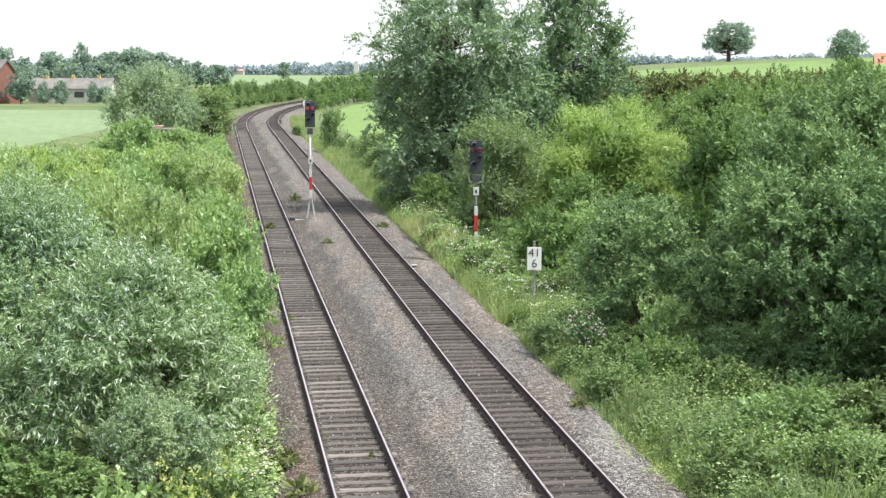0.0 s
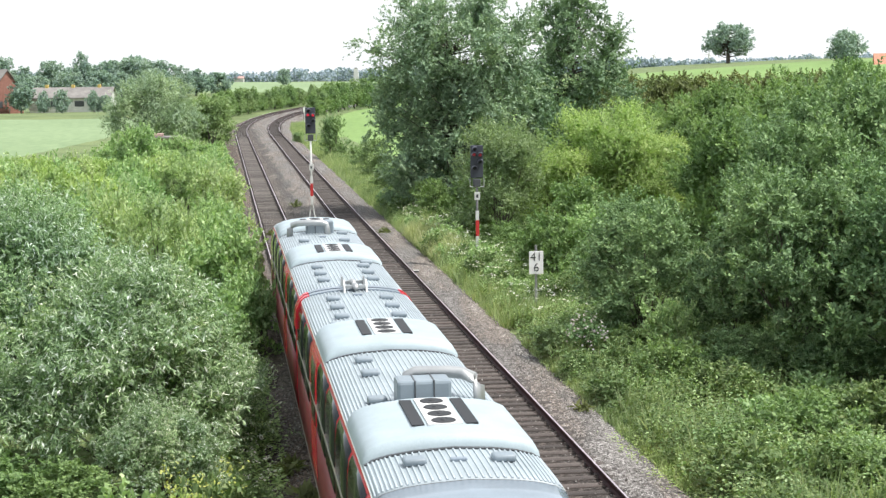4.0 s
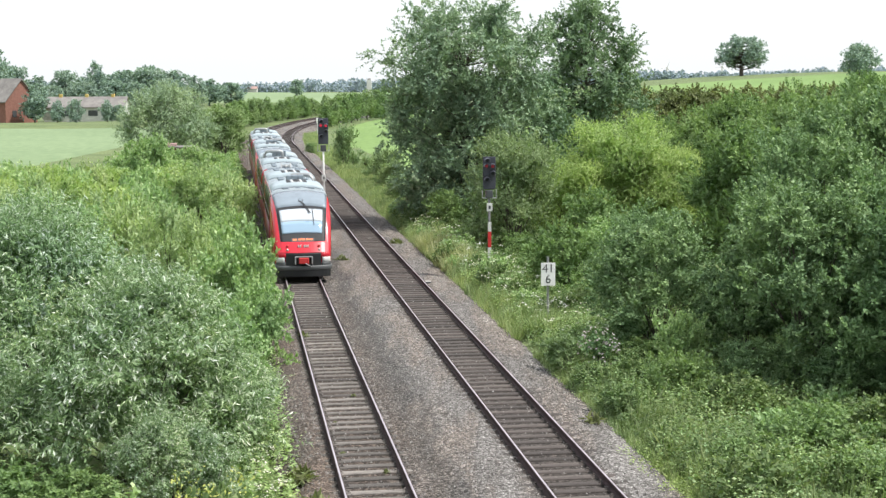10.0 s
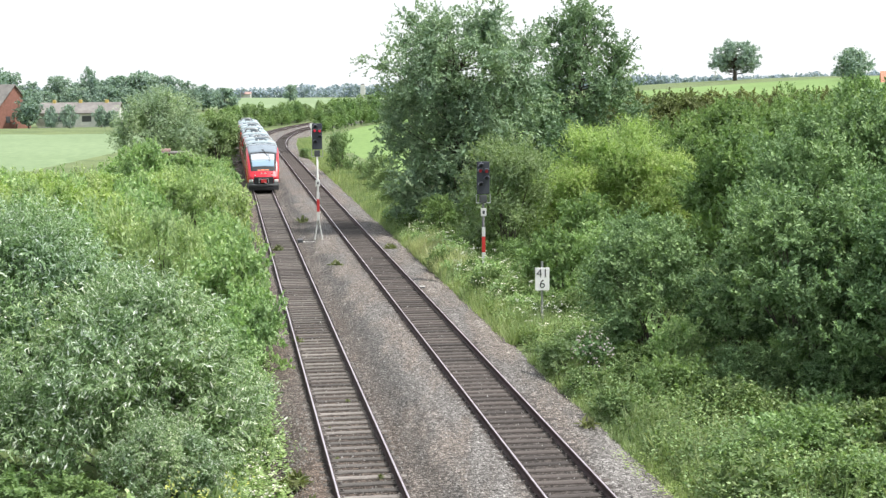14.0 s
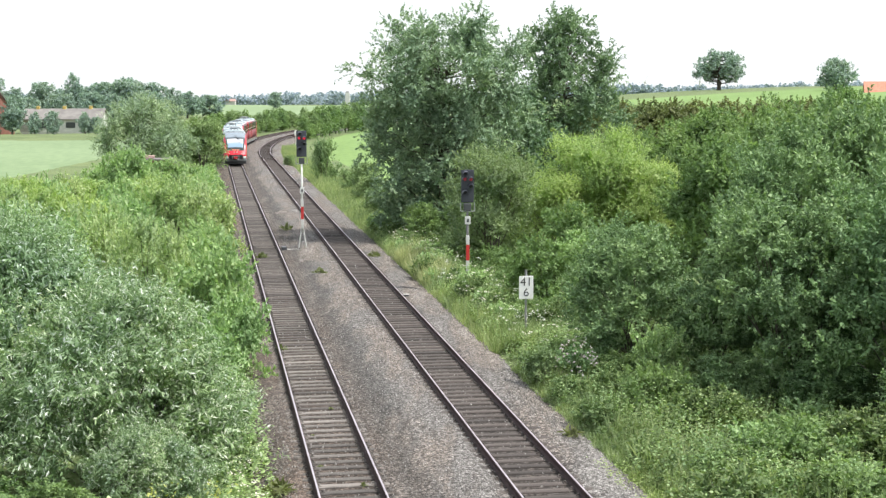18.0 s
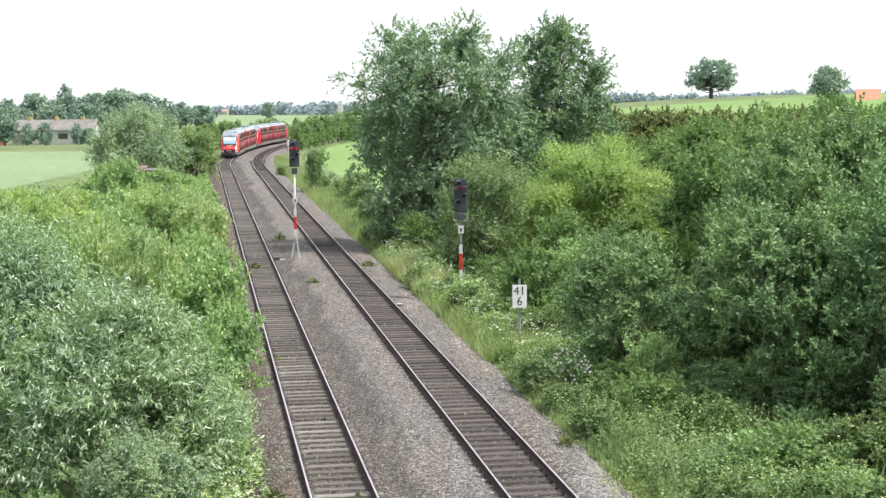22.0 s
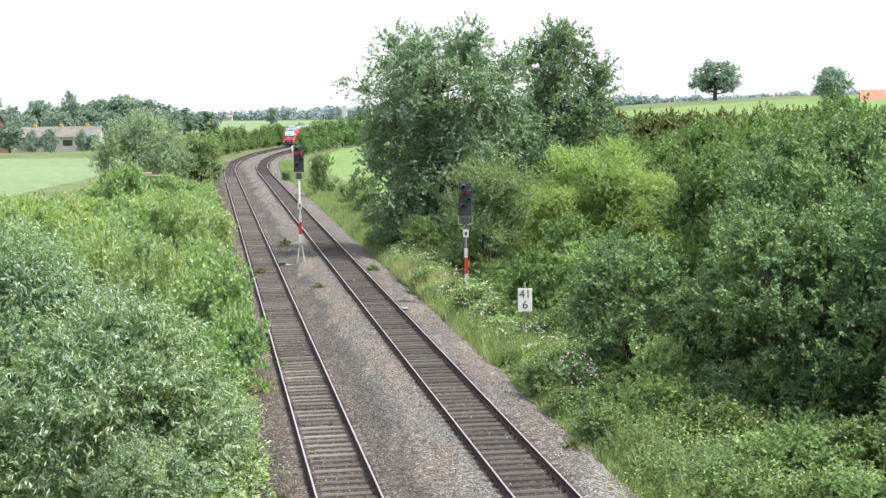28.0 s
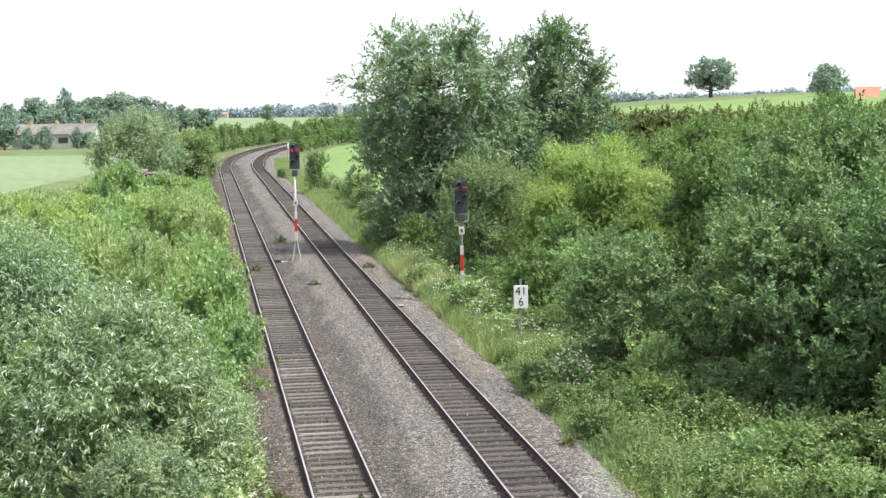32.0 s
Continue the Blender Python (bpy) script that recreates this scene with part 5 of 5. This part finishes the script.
def railcar():
    c = thing("railcar", "red diesel railcar with grey ribbed roof and dark windows", "train car", "coupled railcars")
    bm = B()
    ys_ = [0.0, 0.05, 0.12, 0.3, 0.5, 0.75, 1.0, 1.3, 1.75, 2.3, 3.0, 3.8] + lin(5, LEN, 10)
    vs_ = sorted({s * (1 - r[0]) for r in SECTION for s in (-1, 1)})
    rows = [[bm.verts.new(skin(y, v)) for v in vs_] for y in ys_]
    for a, b in zip(rows, rows[1:]):
        for j in range(len(vs_) - 1):
            bm.faces.new((a[j], a[j + 1], b[j + 1], b[j]))
    bm.faces.new(rows[0])
    bm.faces.new(rows[-1][::-1])
    for a, b in zip(rows, rows[1:]):
        bm.faces.new((a[0], b[0], b[-1], a[-1]))
    bmesh.ops.recalc_face_normals(bm, faces=bm.faces)
    part("body_shell", bm, M_RED, c, "red painted body", True)
    part("roof", patch(B(), [3.43, 3.8, 4.4] + lin(5, LEN - 0.05, 7), lin(-0.272, 0.272, 18), 0.014), M_ROOF, c, "pale grey roof", True)
    bm = B()
    for k in range(-16, 17):
        v = k * 0.0164
        pts = [skin(y, v) + skin_n(y, v) * 0.016 for y in (3.46, 3.8, 4.4, LEN - 0.1)]
        tube(bm, pts, 0.019, 6)
    part("roof_ribs", bm, M_RIB, c)["kind"] = "stuff"
    wide_at = lambda y: interp([(0, 0.225), (0.25, 0.225), (1.0, 0.234), (1.7, 0.242), (2.3, 0.252), (3.0, 0.266), (3.4, 0.273), (4.1, 0.276)], y)
    part("nose_cap", patch(B(), [1.7, 2.0, 2.3, 2.65, 3.0, 3.39], lin(-1, 1, 14), 0.016, taper=wide_at), M_NOSE, c, "slate grey cap over the windscreen", True)
    part("cap_joint", patch(B(), [3.392, 3.428], lin(-1, 1, 14), 0.008, taper=wide_at), M_DGREY, c, "dark joint behind the cap")
    part("windscreen_surround", patch(B(), [0.2, 0.3, 0.5, 0.75, 1.0, 1.3, 1.69], lin(-1, 1, 12), 0.014, taper=wide_at), M_BLACK, c, "black windscreen surround", True)
    part("sun_blind", patch(B(), [0.9, 1.0, 1.3, 1.48], lin(-0.8, 0.86, 12), 0.03, taper=wide_at), M_UPPER_SCREEN, c, "pale upper part of the windscreen", True)
    part("windscreen", patch(B(), [0.5, 0.55, 0.75, 0.895], lin(-0.8, 0.86, 12), 0.03, taper=wide_at), M_SCREEN, c, "windscreen with the blue sky reflection put into its colour", True)
    bm = patch(B(), [0.25, 0.36], lin(-0.1, 0.1, 6), 0.022)
    part("destination_display", bm, M_DGREY, c, "dark display with amber writing")
    bm = B()
    r = random.Random(4)
    for k in range(18):
        if k in (4, 11):
            continue
        v = 0.088 - k * 0.0098
        patch(bm, [0.285, 0.335], [v, v - 0.0068], 0.028, 0.01)
    part("display_writing", bm, M_ORANGE, c, "amber lit letters")["kind"] = "stuff"
    bm = B()
    for e in (0.0, 0.012):
        tube(bm, [skin(1.9, 0.0 - e) + Vector((0, 0, 0.05)), skin(1.7, -0.015 - e) + Vector((0, 0.03, 0.08)), skin(1.2, -0.06 - e) + Vector((0, 0.04, 0.06))], 0.017, 6)
    tube(bm, [skin(1.52, -0.085) + Vector((0, 0.04, 0.05)), skin(1.2, -0.09) + Vector((0, 0.05, 0.06)), skin(0.72, -0.098) + Vector((0, 0.05, 0.05))], 0.014, 6)
    part("wiper", bm, M_BLACK, c, "double black wiper arm")
    face = Matrix.Translation(skin(2.12, 0.0)) @ skin_n(2.12, 0.0).to_track_quat("Z", "Y").to_matrix().to_4x4()
    bm = B()
    bmesh.ops.create_cone(bm, segments=18, radius1=0.12, radius2=0.112, depth=0.05, cap_ends=True, matrix=face @ Matrix.Diagonal((0.9, 1.2, 1, 1)) @ Matrix.Translation((0, 0, 0.022)))
    tl_ = part("top_lamp", bm, M_DGREY, c, "round head lamp in a dark rim")
    bm = B()
    bmesh.ops.create_uvsphere(bm, u_segments=14, v_segments=8, radius=0.1, matrix=face @ Matrix.Translation((0, 0, 0.043)) @ Matrix.Diagonal((0.88, 1.18, 0.14, 1)))
    part("lamp_glass", bm, M_CAP, tl_, smooth=True)
    for sx in (-1, 1):
        part("side_trim", patch(B(), [0.3, 0.75, 1.3, 1.7, 2.3, 3.0, 3.4], lin(sx * 1.0, sx * 1.022, 1), 0.018, taper=wide_at), M_DGREY, c)
        part("cantrail", patch(B(), [3.8] + lin(5, LEN - 0.05, 6), lin(sx * 0.2765, sx * 0.284, 1), 0.016), M_RED, c, "thin red line along the roof edge")
        part("gutter", patch(B(), [3.44, 4.1] + lin(5, LEN - 0.05, 6), lin(sx * 0.2715, sx * 0.2765, 1), 0.022), M_WHITE, c, "white gutter along the roof edge")
        part("lower_side", patch(B(), lin(3.85, LEN - 0.1, 8), girth(sx * 0.595, sx * 0.9), 0.01), M_REDSIDE, c, "red lower side panels with shade put into the colour", True)
        part("sill_strip", patch(B(), lin(3.85, LEN - 0.1, 8), girth(sx * 0.905, sx * 0.985), 0.014), M_STRIP, c, "pale strip along the bottom of the side")
        part("side_strip", patch(B(), lin(3.95, LEN - 0.1, 8), lin(sx * 0.478, sx * 0.492, 1), 0.024), M_STRIP, c, "thin pale strip along the side")
        for k in range(7):
            y0 = 3.95 + k * 2.37
            if k == 4:
                d = part("door", patch(B(), lin(y0 + 0.1, y0 + 1.7, 2), girth(sx * 0.31, sx * 0.86), 0.016), M_RED, c, "red sliding door")
                part("pane", patch(B(), lin(y0 + 0.35, y0 + 1.45, 2), girth(sx * 0.34, sx * 0.6), 0.024), M_GLASS_DARK, d)
            else:
                part("window", patch(B(), lin(y0, y0 + 2.12, 2), girth(sx * 0.298, sx * 0.59), 0.016), M_GLASS_DARK, c, "dark tinted side window", True)
        part("corner_panel", bowed(min(sx * 0.8, sx * 1.22), max(sx * 0.8, sx * 1.22), 0.25, 0.9, 0.6, 0.78), M_BUMPER, c, "grey corner panel", True)
        part("red_corner", bowed(min(sx * 0.78, sx * 1.19), max(sx * 0.78, sx * 1.19), 0.248, 0.9, 1.0, 1.2), M_RED, c, "red corner panel", True)
        part("white_stripe", bowed(min(sx * 0.84, sx * 1.2), max(sx * 0.84, sx * 1.2), 0.255, 0.9, 0.78, 1.0), M_WHITE, c, "white corner stripe", True)
        bm = B()
        bmesh.ops.create_uvsphere(bm, u_segments=10, v_segments=6, radius=0.06, matrix=Matrix.Translation((sx * 0.7, LEN / 2 - 0.02, 1.5)))
        part("tail_lamp", bm, M_SIGRED, c, "red tail lamp", True)
        bm = B()
        bmesh.ops.create_uvsphere(bm, u_segments=10, v_segments=6, radius=0.06, matrix=Matrix.Translation((sx * 0.7, LEN / 2 + 0.08, 1.33)))
        part("head_lamp", bm, M_STEEL, c, "small round head lamp", True)
    # front below the screen
    part("nose_panel", bowed(-1.12, 1.12, 0.245, 0.45, 1.19, 1.66, lean=0.34), M_RED, c, "red front panel")
    bm = B()
    for k in range(6):
        if k != 3:
            box(bm, -0.24 + k * 0.085, -0.24 + k * 0.085 + 0.055, LEN / 2 - 0.05, LEN / 2 + 0.08, 1.44, 1.54)
    part("number_bars", bm, M_WHITE, c, "white marking bars")["kind"] = "stuff"
    part("coupler_recess", bowed(-0.78, 0.78, 0.25, 0.3, 0.62, 1.19), M_BLACK, c, "black recess round the coupler")
    k = part("coupler", box(B(), -0.22, 0.22, LEN / 2, LEN / 2 + 0.5, 0.74, 1.0, 0.03), M_SIGRED, c, "red automatic coupler with a steel frame")
    part("coupler_frame", box(B(), -0.4, 0.4, LEN / 2 - 0.02, LEN / 2 + 0.4, 1.02, 1.06, 0.01), M_STEEL, k)
    for sx in (-1, 1):
        part("frame_post", box(B(), sx * 0.37 - 0.03, sx * 0.37 + 0.03, LEN / 2 + 0.2, LEN / 2 + 0.42, 0.72, 1.03, 0.01), M_STEEL, k)
    part("hose", tube(B(), [(-0.05, LEN / 2 + 0.5, 0.78), (-0.2, LEN / 2 + 0.58, 0.7), (-0.33, LEN / 2 + 0.56, 0.62)], 0.022, 6), M_STEEL, k, "pale hanging hose")
    part("bumper", bowed(-1.26, 1.26, 0.33, 1.1, 0.44, 0.64), M_BUMPER, c, "grey bumper", True)
    part("snow_plough", bowed(-1.2, 1.2, 0.3, 0.9, 0.14, 0.46), M_BLACK, c, "dark snow plough")
    part("skirt", box(B(), -1.25, 1.25, -LEN / 2 + 0.3, LEN / 2 - 0.8, 0.3, 0.6, 0.04), M_VENT, c, "grey underframe skirt")
    # roof equipment
    y = lambda back: LEN / 2 - back
    hood(c, y(6.3), 2.66, 2.54, "pale grey air-conditioning hood")
    hood(c, y(14.02), 2.85, 2.54, "pale grey air-conditioning hood")
    part("exhaust_box", box(B(), -0.42, 0.44, y(8.1) - 0.28, y(8.1) + 0.28, 3.55, 4.14, 0.05), M_VENT, c, "grey exhaust silencer box")
    bm = B()
    tube(bm, [(0.22, y(8.65), 3.62), (0.22, y(8.68), 3.9), (0.18, y(8.68), 4.06), (0.06, y(8.68), 4.12), (-0.5, y(8.6), 4.12), (-0.7, y(8.54), 4.1), (-0.86, y(8.42), 4.04), (-0.93, y(8.34), 3.92), (-0.95, y(8.3), 3.5)], 0.1, 10)
    for x in (-0.14, 0.16):
        part("box_strap", box(B(), x - 0.012, x + 0.012, y(8.1) - 0.29, y(8.1) + 0.29, 3.6, 4.15, 0.004), M_DGREY, c, "dark strap round the silencer box")
    part("exhaust_pipe", bm, M_STEEL, c, "bent steel exhaust pipe", True)
    for yy, side in ((4.34, (-1, 1)), (8.4, (1.15,)), (10.5, (-1, 1)), (11.75, (1,)), (15.85, (1.25,)), (16.75, (-1, 1)), (18.05, (-1, 1)), (19.3, (-1, 1))):
        for sx in side:
            x = sx * 0.61
            z = 3.7 - 0.1 * (x / 0.8) ** 2
            v = part("roof_vent", box(B(), x - 0.16, x + 0.16, y(yy) - 0.13, y(yy) + 0.13, z + 0.075, z + 0.185, 0.045, 3), M_VENT, c, smooth=True)
            for k in (-1, 1):
                part("vent_foot", box(B(), x + k * 0.1 - 0.035, x + k * 0.1 + 0.035, y(yy) - 0.11, y(yy) + 0.11, z - 0.02, z + 0.09), M_DGREY, v, "dark vent foot")
    for yy in (4.3, 9.6, LEN - 1.0):
        part("roof_hatch", box(B(), -0.1, 0.12, y(yy) - 0.06, y(yy) + 0.06, 3.73, 3.8, 0.015), M_CAP, c, "small grey hatch")
    for sx in (-1, 1):
        part("end_frame", patch(B(), [LEN - 0.17, LEN + 0.05], girth(sx * 0.215, sx * 0.42), 0.05), M_RED, c, "red frame at the joint")
    part("joint_band", patch(B(), [LEN - 0.2, LEN + 0.06], lin(-0.213, 0.213, 14), 0.05), M_CAP, c, "grey band over the joint")
    jf = part("joint_frame", box(B(), -0.27, 0.27, y(LEN) + 0.14, y(LEN) + 0.46, 3.7, 3.75, 0.01), M_STEEL, c, "steel coupling frame over the joint")
    for sx in (-1, 1):
        bm = B()
        q = [(y(LEN) + 0.08, 3.68), (y(LEN) + 0.52, 3.68), (y(LEN) + 0.2, 4.02), (y(LEN) + 0.12, 4.02)]
        a_ = [[bm.verts.new((sx * 0.26 + e, py, pz)) for py, pz in q] for e in (-0.02, 0.02)]
        bm.faces.new(a_[0])
        bm.faces.new(a_[1][::-1])
        for k in range(4):
            bm.faces.new((a_[0][k], a_[1][k], a_[1][(k + 1) % 4], a_[0][(k + 1) % 4]))
        bmesh.ops.recalc_face_normals(bm, faces=bm.faces)
        part("bracket", bm, M_STEEL, jf)
    part("cross_bar", box(B(), -0.25, 0.25, y(LEN) + 0.24, y(LEN) + 0.31, 3.82, 3.9, 0.01), M_STEEL, jf)
    part("damper", tube(B(), [(0, y(LEN) - 0.1, 3.86), (0, y(LEN) + 0.2, 3.87), (0, y(LEN) + 0.5, 3.86)], [0.06, 0.085, 0.06], 10), M_STEEL, jf, "round steel damper", True)
    part("bellows", box(B(), -1.15, 1.15, -LEN / 2 - 0.14, -LEN / 2 + 0.05, 0.7, 3.45, 0.1, 3), M_BLACK, c, "black rubber bellows", True)
    for back in (3.2,):
        b = part("bogie", box(B(), -1.0, 1.0, y(back) - 1.5, y(back) + 1.5, 0.35, 0.62, 0.05), M_DGREY, c)
        for k in (-0.95, 0.95):
            for sx in (-1, 1):
                bm = B()
                bmesh.ops.create_cone(bm, segments=20, radius1=0.385, radius2=0.385, depth=0.13, cap_ends=True, matrix=Matrix.Translation((sx * 0.75, y(back) + k, 0.385)) @ Matrix.Rotation(math.pi / 2, 4, "Y"))
                part("wheel", bm, M_RAILSIDE, b)
    return c


# place of the rearmost nose along the line, by seconds
REAR = [(-1, -106.9), (0, -90.5), (2, -57.8), (3, -41.7), (6, 7.0), (7, 22.9), (7.5, 30.8), (8, 38.6), (9, 54.7), (10, 70.5), (11, 85.9), (12, 101.0), (13, 115.8), (14, 129.8), (17, 172.2), (19, 199.7), (21, 227.3), (23, 255.1), (25, 283.2), (28, 327.5), (29, 343.0), (32, 390.5)]


def rear_at(t):
    return interp(REAR, t)


CAR = railcar()
CARS = [CAR] + [copy_thing(CAR, Matrix()) for _ in range(3)]
for ob in CARS[2].children:
    if ob.name.startswith("sun_blind"):      # upper screen coloured dark, for the grazing angle it is seen at
        ob.data = ob.data.copy()
        ob.data.materials[0] = M_GLASS_DARK
        ob["label"] = "dark upper windscreen"


def car_pose(s_nose, s_joint):
    a, b = on_line(s_nose, 0.04), on_line(s_joint, 0.04)
    mid, d = (a + b) / 2, a - b
    return Matrix.Translation(mid) @ Matrix.Rotation(math.atan2(-d.x, d.y), 4, "Z")


# ---- signals, board and small things by the line ----


def colour_signal(name, label, mast_h, at, two_legs=False, mast=M_MAST, lit=M_LAMPDIM, plate=0.75):
    t = thing(name, label, "railway signal", "light signals", at)
    h = mast_h
    part("mast", tube(B(), [(0, 0, -0.3 if not two_legs else 0.9), (0, 0, h + 0.2)], 0.055, 10), mast, t, "thin steel mast", True)
    if two_legs:
        bm = B()
        for sx in (-1, 1):
            tube(bm, [(sx * 0.28, 0, -0.35), (0, 0, 1.4)], 0.04, 6)
        box(bm, -0.36, 0.36, -0.08, 0.08, -0.3, -0.22)
        part("legs", bm, mast, t, "splayed steel legs")
    else:
        part("base", box(B(), -0.16, 0.16, -0.16, 0.16, -0.5, 0.55, 0.02), M_MAST, t, "grey steel base")
    z = h * 0.16 + (0.35 if two_legs else 0.15)
    for m_, a in ((M_WHITE, 0.5), (M_SIGRED, 0.72), (M_WHITE, 0.42)):
        part("mast_plate", box(B(), -0.08, 0.08, -0.1, -0.065, z, z + a, 0.005), m_, t, "white mast plate" if m_ is M_WHITE else "red mast plate")
        z += a + 0.01
    p = part("number_plate", box(B(), -0.13, 0.13, -0.12, -0.09, h - plate, h - plate + 0.36, 0.01), M_WHITE, t, "small white plate")
    part("plate_bar", box(B(), -0.05, 0.05, -0.124, -0.12, h - plate + 0.1, h - plate + 0.25), M_DGREY, p)
    s = part("screen", box(B(), -0.29, 0.29, -0.06, 0.0, h + 0.25, h + 1.74, 0.03), M_SIGNALBACK, t, "dark grey signal screen")
    part("lamp_box", box(B(), -0.26, 0.26, 0.0, 0.3, h + 0.35, h + 1.65, 0.03), M_SIGNALBACK, s)
    for x, zz, red in ((-0.1, 1.56, False), (-0.13, 1.32, True), (0.15, 1.3, True), (0.15, 0.98, False), (-0.12, 0.7, False)):
        bm = B()
        bmesh.ops.create_cone(bm, segments=14, radius1=0.075, radius2=0.075, depth=0.05, cap_ends=True, matrix=Matrix.Translation((x, -0.075, h + zz)) @ Matrix.Rotation(math.pi / 2, 4, "X"))
        ln = part("lens", bm, lit if red else M_BLACK, s, "lit red lamp" if red else "dark lamp")
        bm = B()
        n = 10
        r0, r1 = 0.125, 0.14
        va, vb = [], []
        for k in range(n + 1):
            a = math.pi * k / n
            va.append((bm.verts.new((x + r0 * math.cos(a), -0.08, h + zz + r0 * math.sin(a))), bm.verts.new((x + r0 * math.cos(a), -0.33, h + zz + r0 * math.sin(a) - 0.04))))
            vb.append((bm.verts.new((x + r1 * math.cos(a), -0.08, h + zz + r1 * math.sin(a))), bm.verts.new((x + r1 * math.cos(a), -0.33, h + zz + r1 * math.sin(a) - 0.04))))
        for q in (va, vb):
            for a, b in zip(q, q[1:]):
                bm.faces.new((a[0], b[0], b[1], a[1]))
        for (a, b) in zip(zip(va, vb), zip(va[1:], vb[1:])):
            bm.faces.new((a[0][1], b[0][1], b[1][1], a[1][1]))
        bmesh.ops.recalc_face_normals(bm, faces=bm.faces)
        part("hood", bm, M_SIGNALBACK, ln)
    bm = B()
    for sx in (-1, 1):
        tube(bm, [(sx * 0.32, -0.05, h - 0.15), (sx * 0.32, -0.05, h + 0.25)], 0.022, 6)
    tube(bm, [(-0.32, -0.05, h - 0.15), (0.32, -0.05, h - 0.15)], 0.022, 6)
    part("cage", bm, M_STEEL, s, "pale steel cage below the screen")
    part("junction", box(B(), -0.16, 0.16, -0.1, 0.18, h - 0.15, h + 0.2, 0.03), M_DGREY, s)
    return t


def writing(text, size, x, y, z, material, parent):
    cu = bpy.data.curves.new("digits", "FONT")
    cu.body, cu.offset, cu.size, cu.extrude, cu.align_x, cu.align_y = text, -0.003, size, 0.004, "CENTER", "CENTER"
    tmp = bpy.data.objects.new("tmp", cu)
    scene.collection.objects.link(tmp)
    me = bpy.data.meshes.new_from_object(tmp.evaluated_get(bpy.context.evaluated_depsgraph_get()))
    bpy.data.objects.remove(tmp)
    me.materials.append(material)
    ob = new("digits", me)
    ob.parent = parent
    ob.matrix_basis = pose(x, y, z, 90, 0, 0)
    return ob


colour_signal("light_signal", "tall light signal with two red lamps beside the second track", 3.65, pose(1.5, 72.0, -0.09, 0, 0, 6))
colour_signal("light_signal", "light signal on splayed legs between the two tracks", 4.98, pose(-7.6, 90.6, -0.15, 0, 0, 8), True, M_WHITE, M_LAMPRED, 1.85)
bd = thing("distance_board", "white kilometre board with black digits on a grey post", "sign", at=pose(3.32, 57.2, -0.03, 0, 0, 3))
part("post", tube(B(), [(0, 0, -0.3), (0, 0, 2.45)], 0.045, 8), M_STEEL, bd)
pl = part("board", box(B(), -0.26, 0.26, -0.075, -0.05, 1.4, 2.24, 0.012), M_SIGNWHITE, bd, "white board")
writing("41", 0.44, 0, -0.078, 2.02, M_BLACK, pl)
writing("6", 0.44, 0, -0.078, 1.63, M_BLACK, pl)


# small things by the line
box_m = thing("junction_box", "small pale lidded box beside the second track", "junction box", at=Matrix.Translation((-1.28, 69.6, -0.42)))
part("case", box(B(), -0.14, 0.14, -0.14, 0.14, -0.2, 0.3, 0.02), M_DGREY, box_m)
part("lid", box(B(), -0.13, 0.13, -0.15, 0.15, 0.3, 0.34, 0.015), M_CONCRETE, box_m, "pale lid")
magnet = thing("track_magnet", "dark track magnet beside the rail", "train stop", at=Matrix.Translation(on_line(90.5, 1.1, -0.2)) @ Matrix.Rotation(TH, 4, "Z"))
part("magnet_case", box(B(), -0.14, 0.14, -0.35, 0.35, 0.0, 0.22, 0.03), M_DGREY, magnet)
part("cable", tube(B(), [(0.14, 0, 0.05), (0.5, 0.05, 0.02), (0.9, -0.12, 0.05), (1.25, 0.05, 0.04)], 0.035, 6), M_WHITE, magnet, "pale hose from the magnet")
far_board = thing("marker_post", "white marker board on a white post", "sign", at=Matrix.Translation(on_line(246, GAP + 4.4, -0.42)))
part("post", tube(B(), [(0, 0, -0.3), (0, 0, 2.6)], 0.075, 8), M_WHITE, far_board)
part("board", box(B(), -0.2, 0.2, -0.16, -0.11, 1.95, 2.75, 0.02), M_SIGNWHITE, far_board)
for s, o, sc in ((78.5, 2.25, 0.3), (103, 1.75, 0.42), (86.5, -0.25, 0.3), (86.0, GAP + 1.35, 0.33), (45.5, 0.3, 0.07), (42, -0.45, 0.06), (38.5, -0.5, 0.07), (36.5, 0.4, 0.09), (36, -1.6, 0.35), (33.5, -1.5, 0.4), (41, GAP + 1.9, 0.25), (56, -0.6, 0.2)):
    p = on_line(s, o)
    put(TUFT, p.x, p.y, s, sc * 1.9, 0.8).location.z = -0.2

def motions():
    """The two coupled units run away along the first track."""
    times = [k * 0.5 for k in range(65)]
    for k, c in enumerate(CARS):
        rows = []
        for t in times:
            r = rear_at(t)
            base = r + (k // 2) * 42.2
            a, b = (base, base + LEN) if k % 2 == 0 else (base + 2 * LEN + 0.26, base + LEN + 0.26)
            rows.append((t, car_pose(a, b)))
        walk(c, rows)


motions()
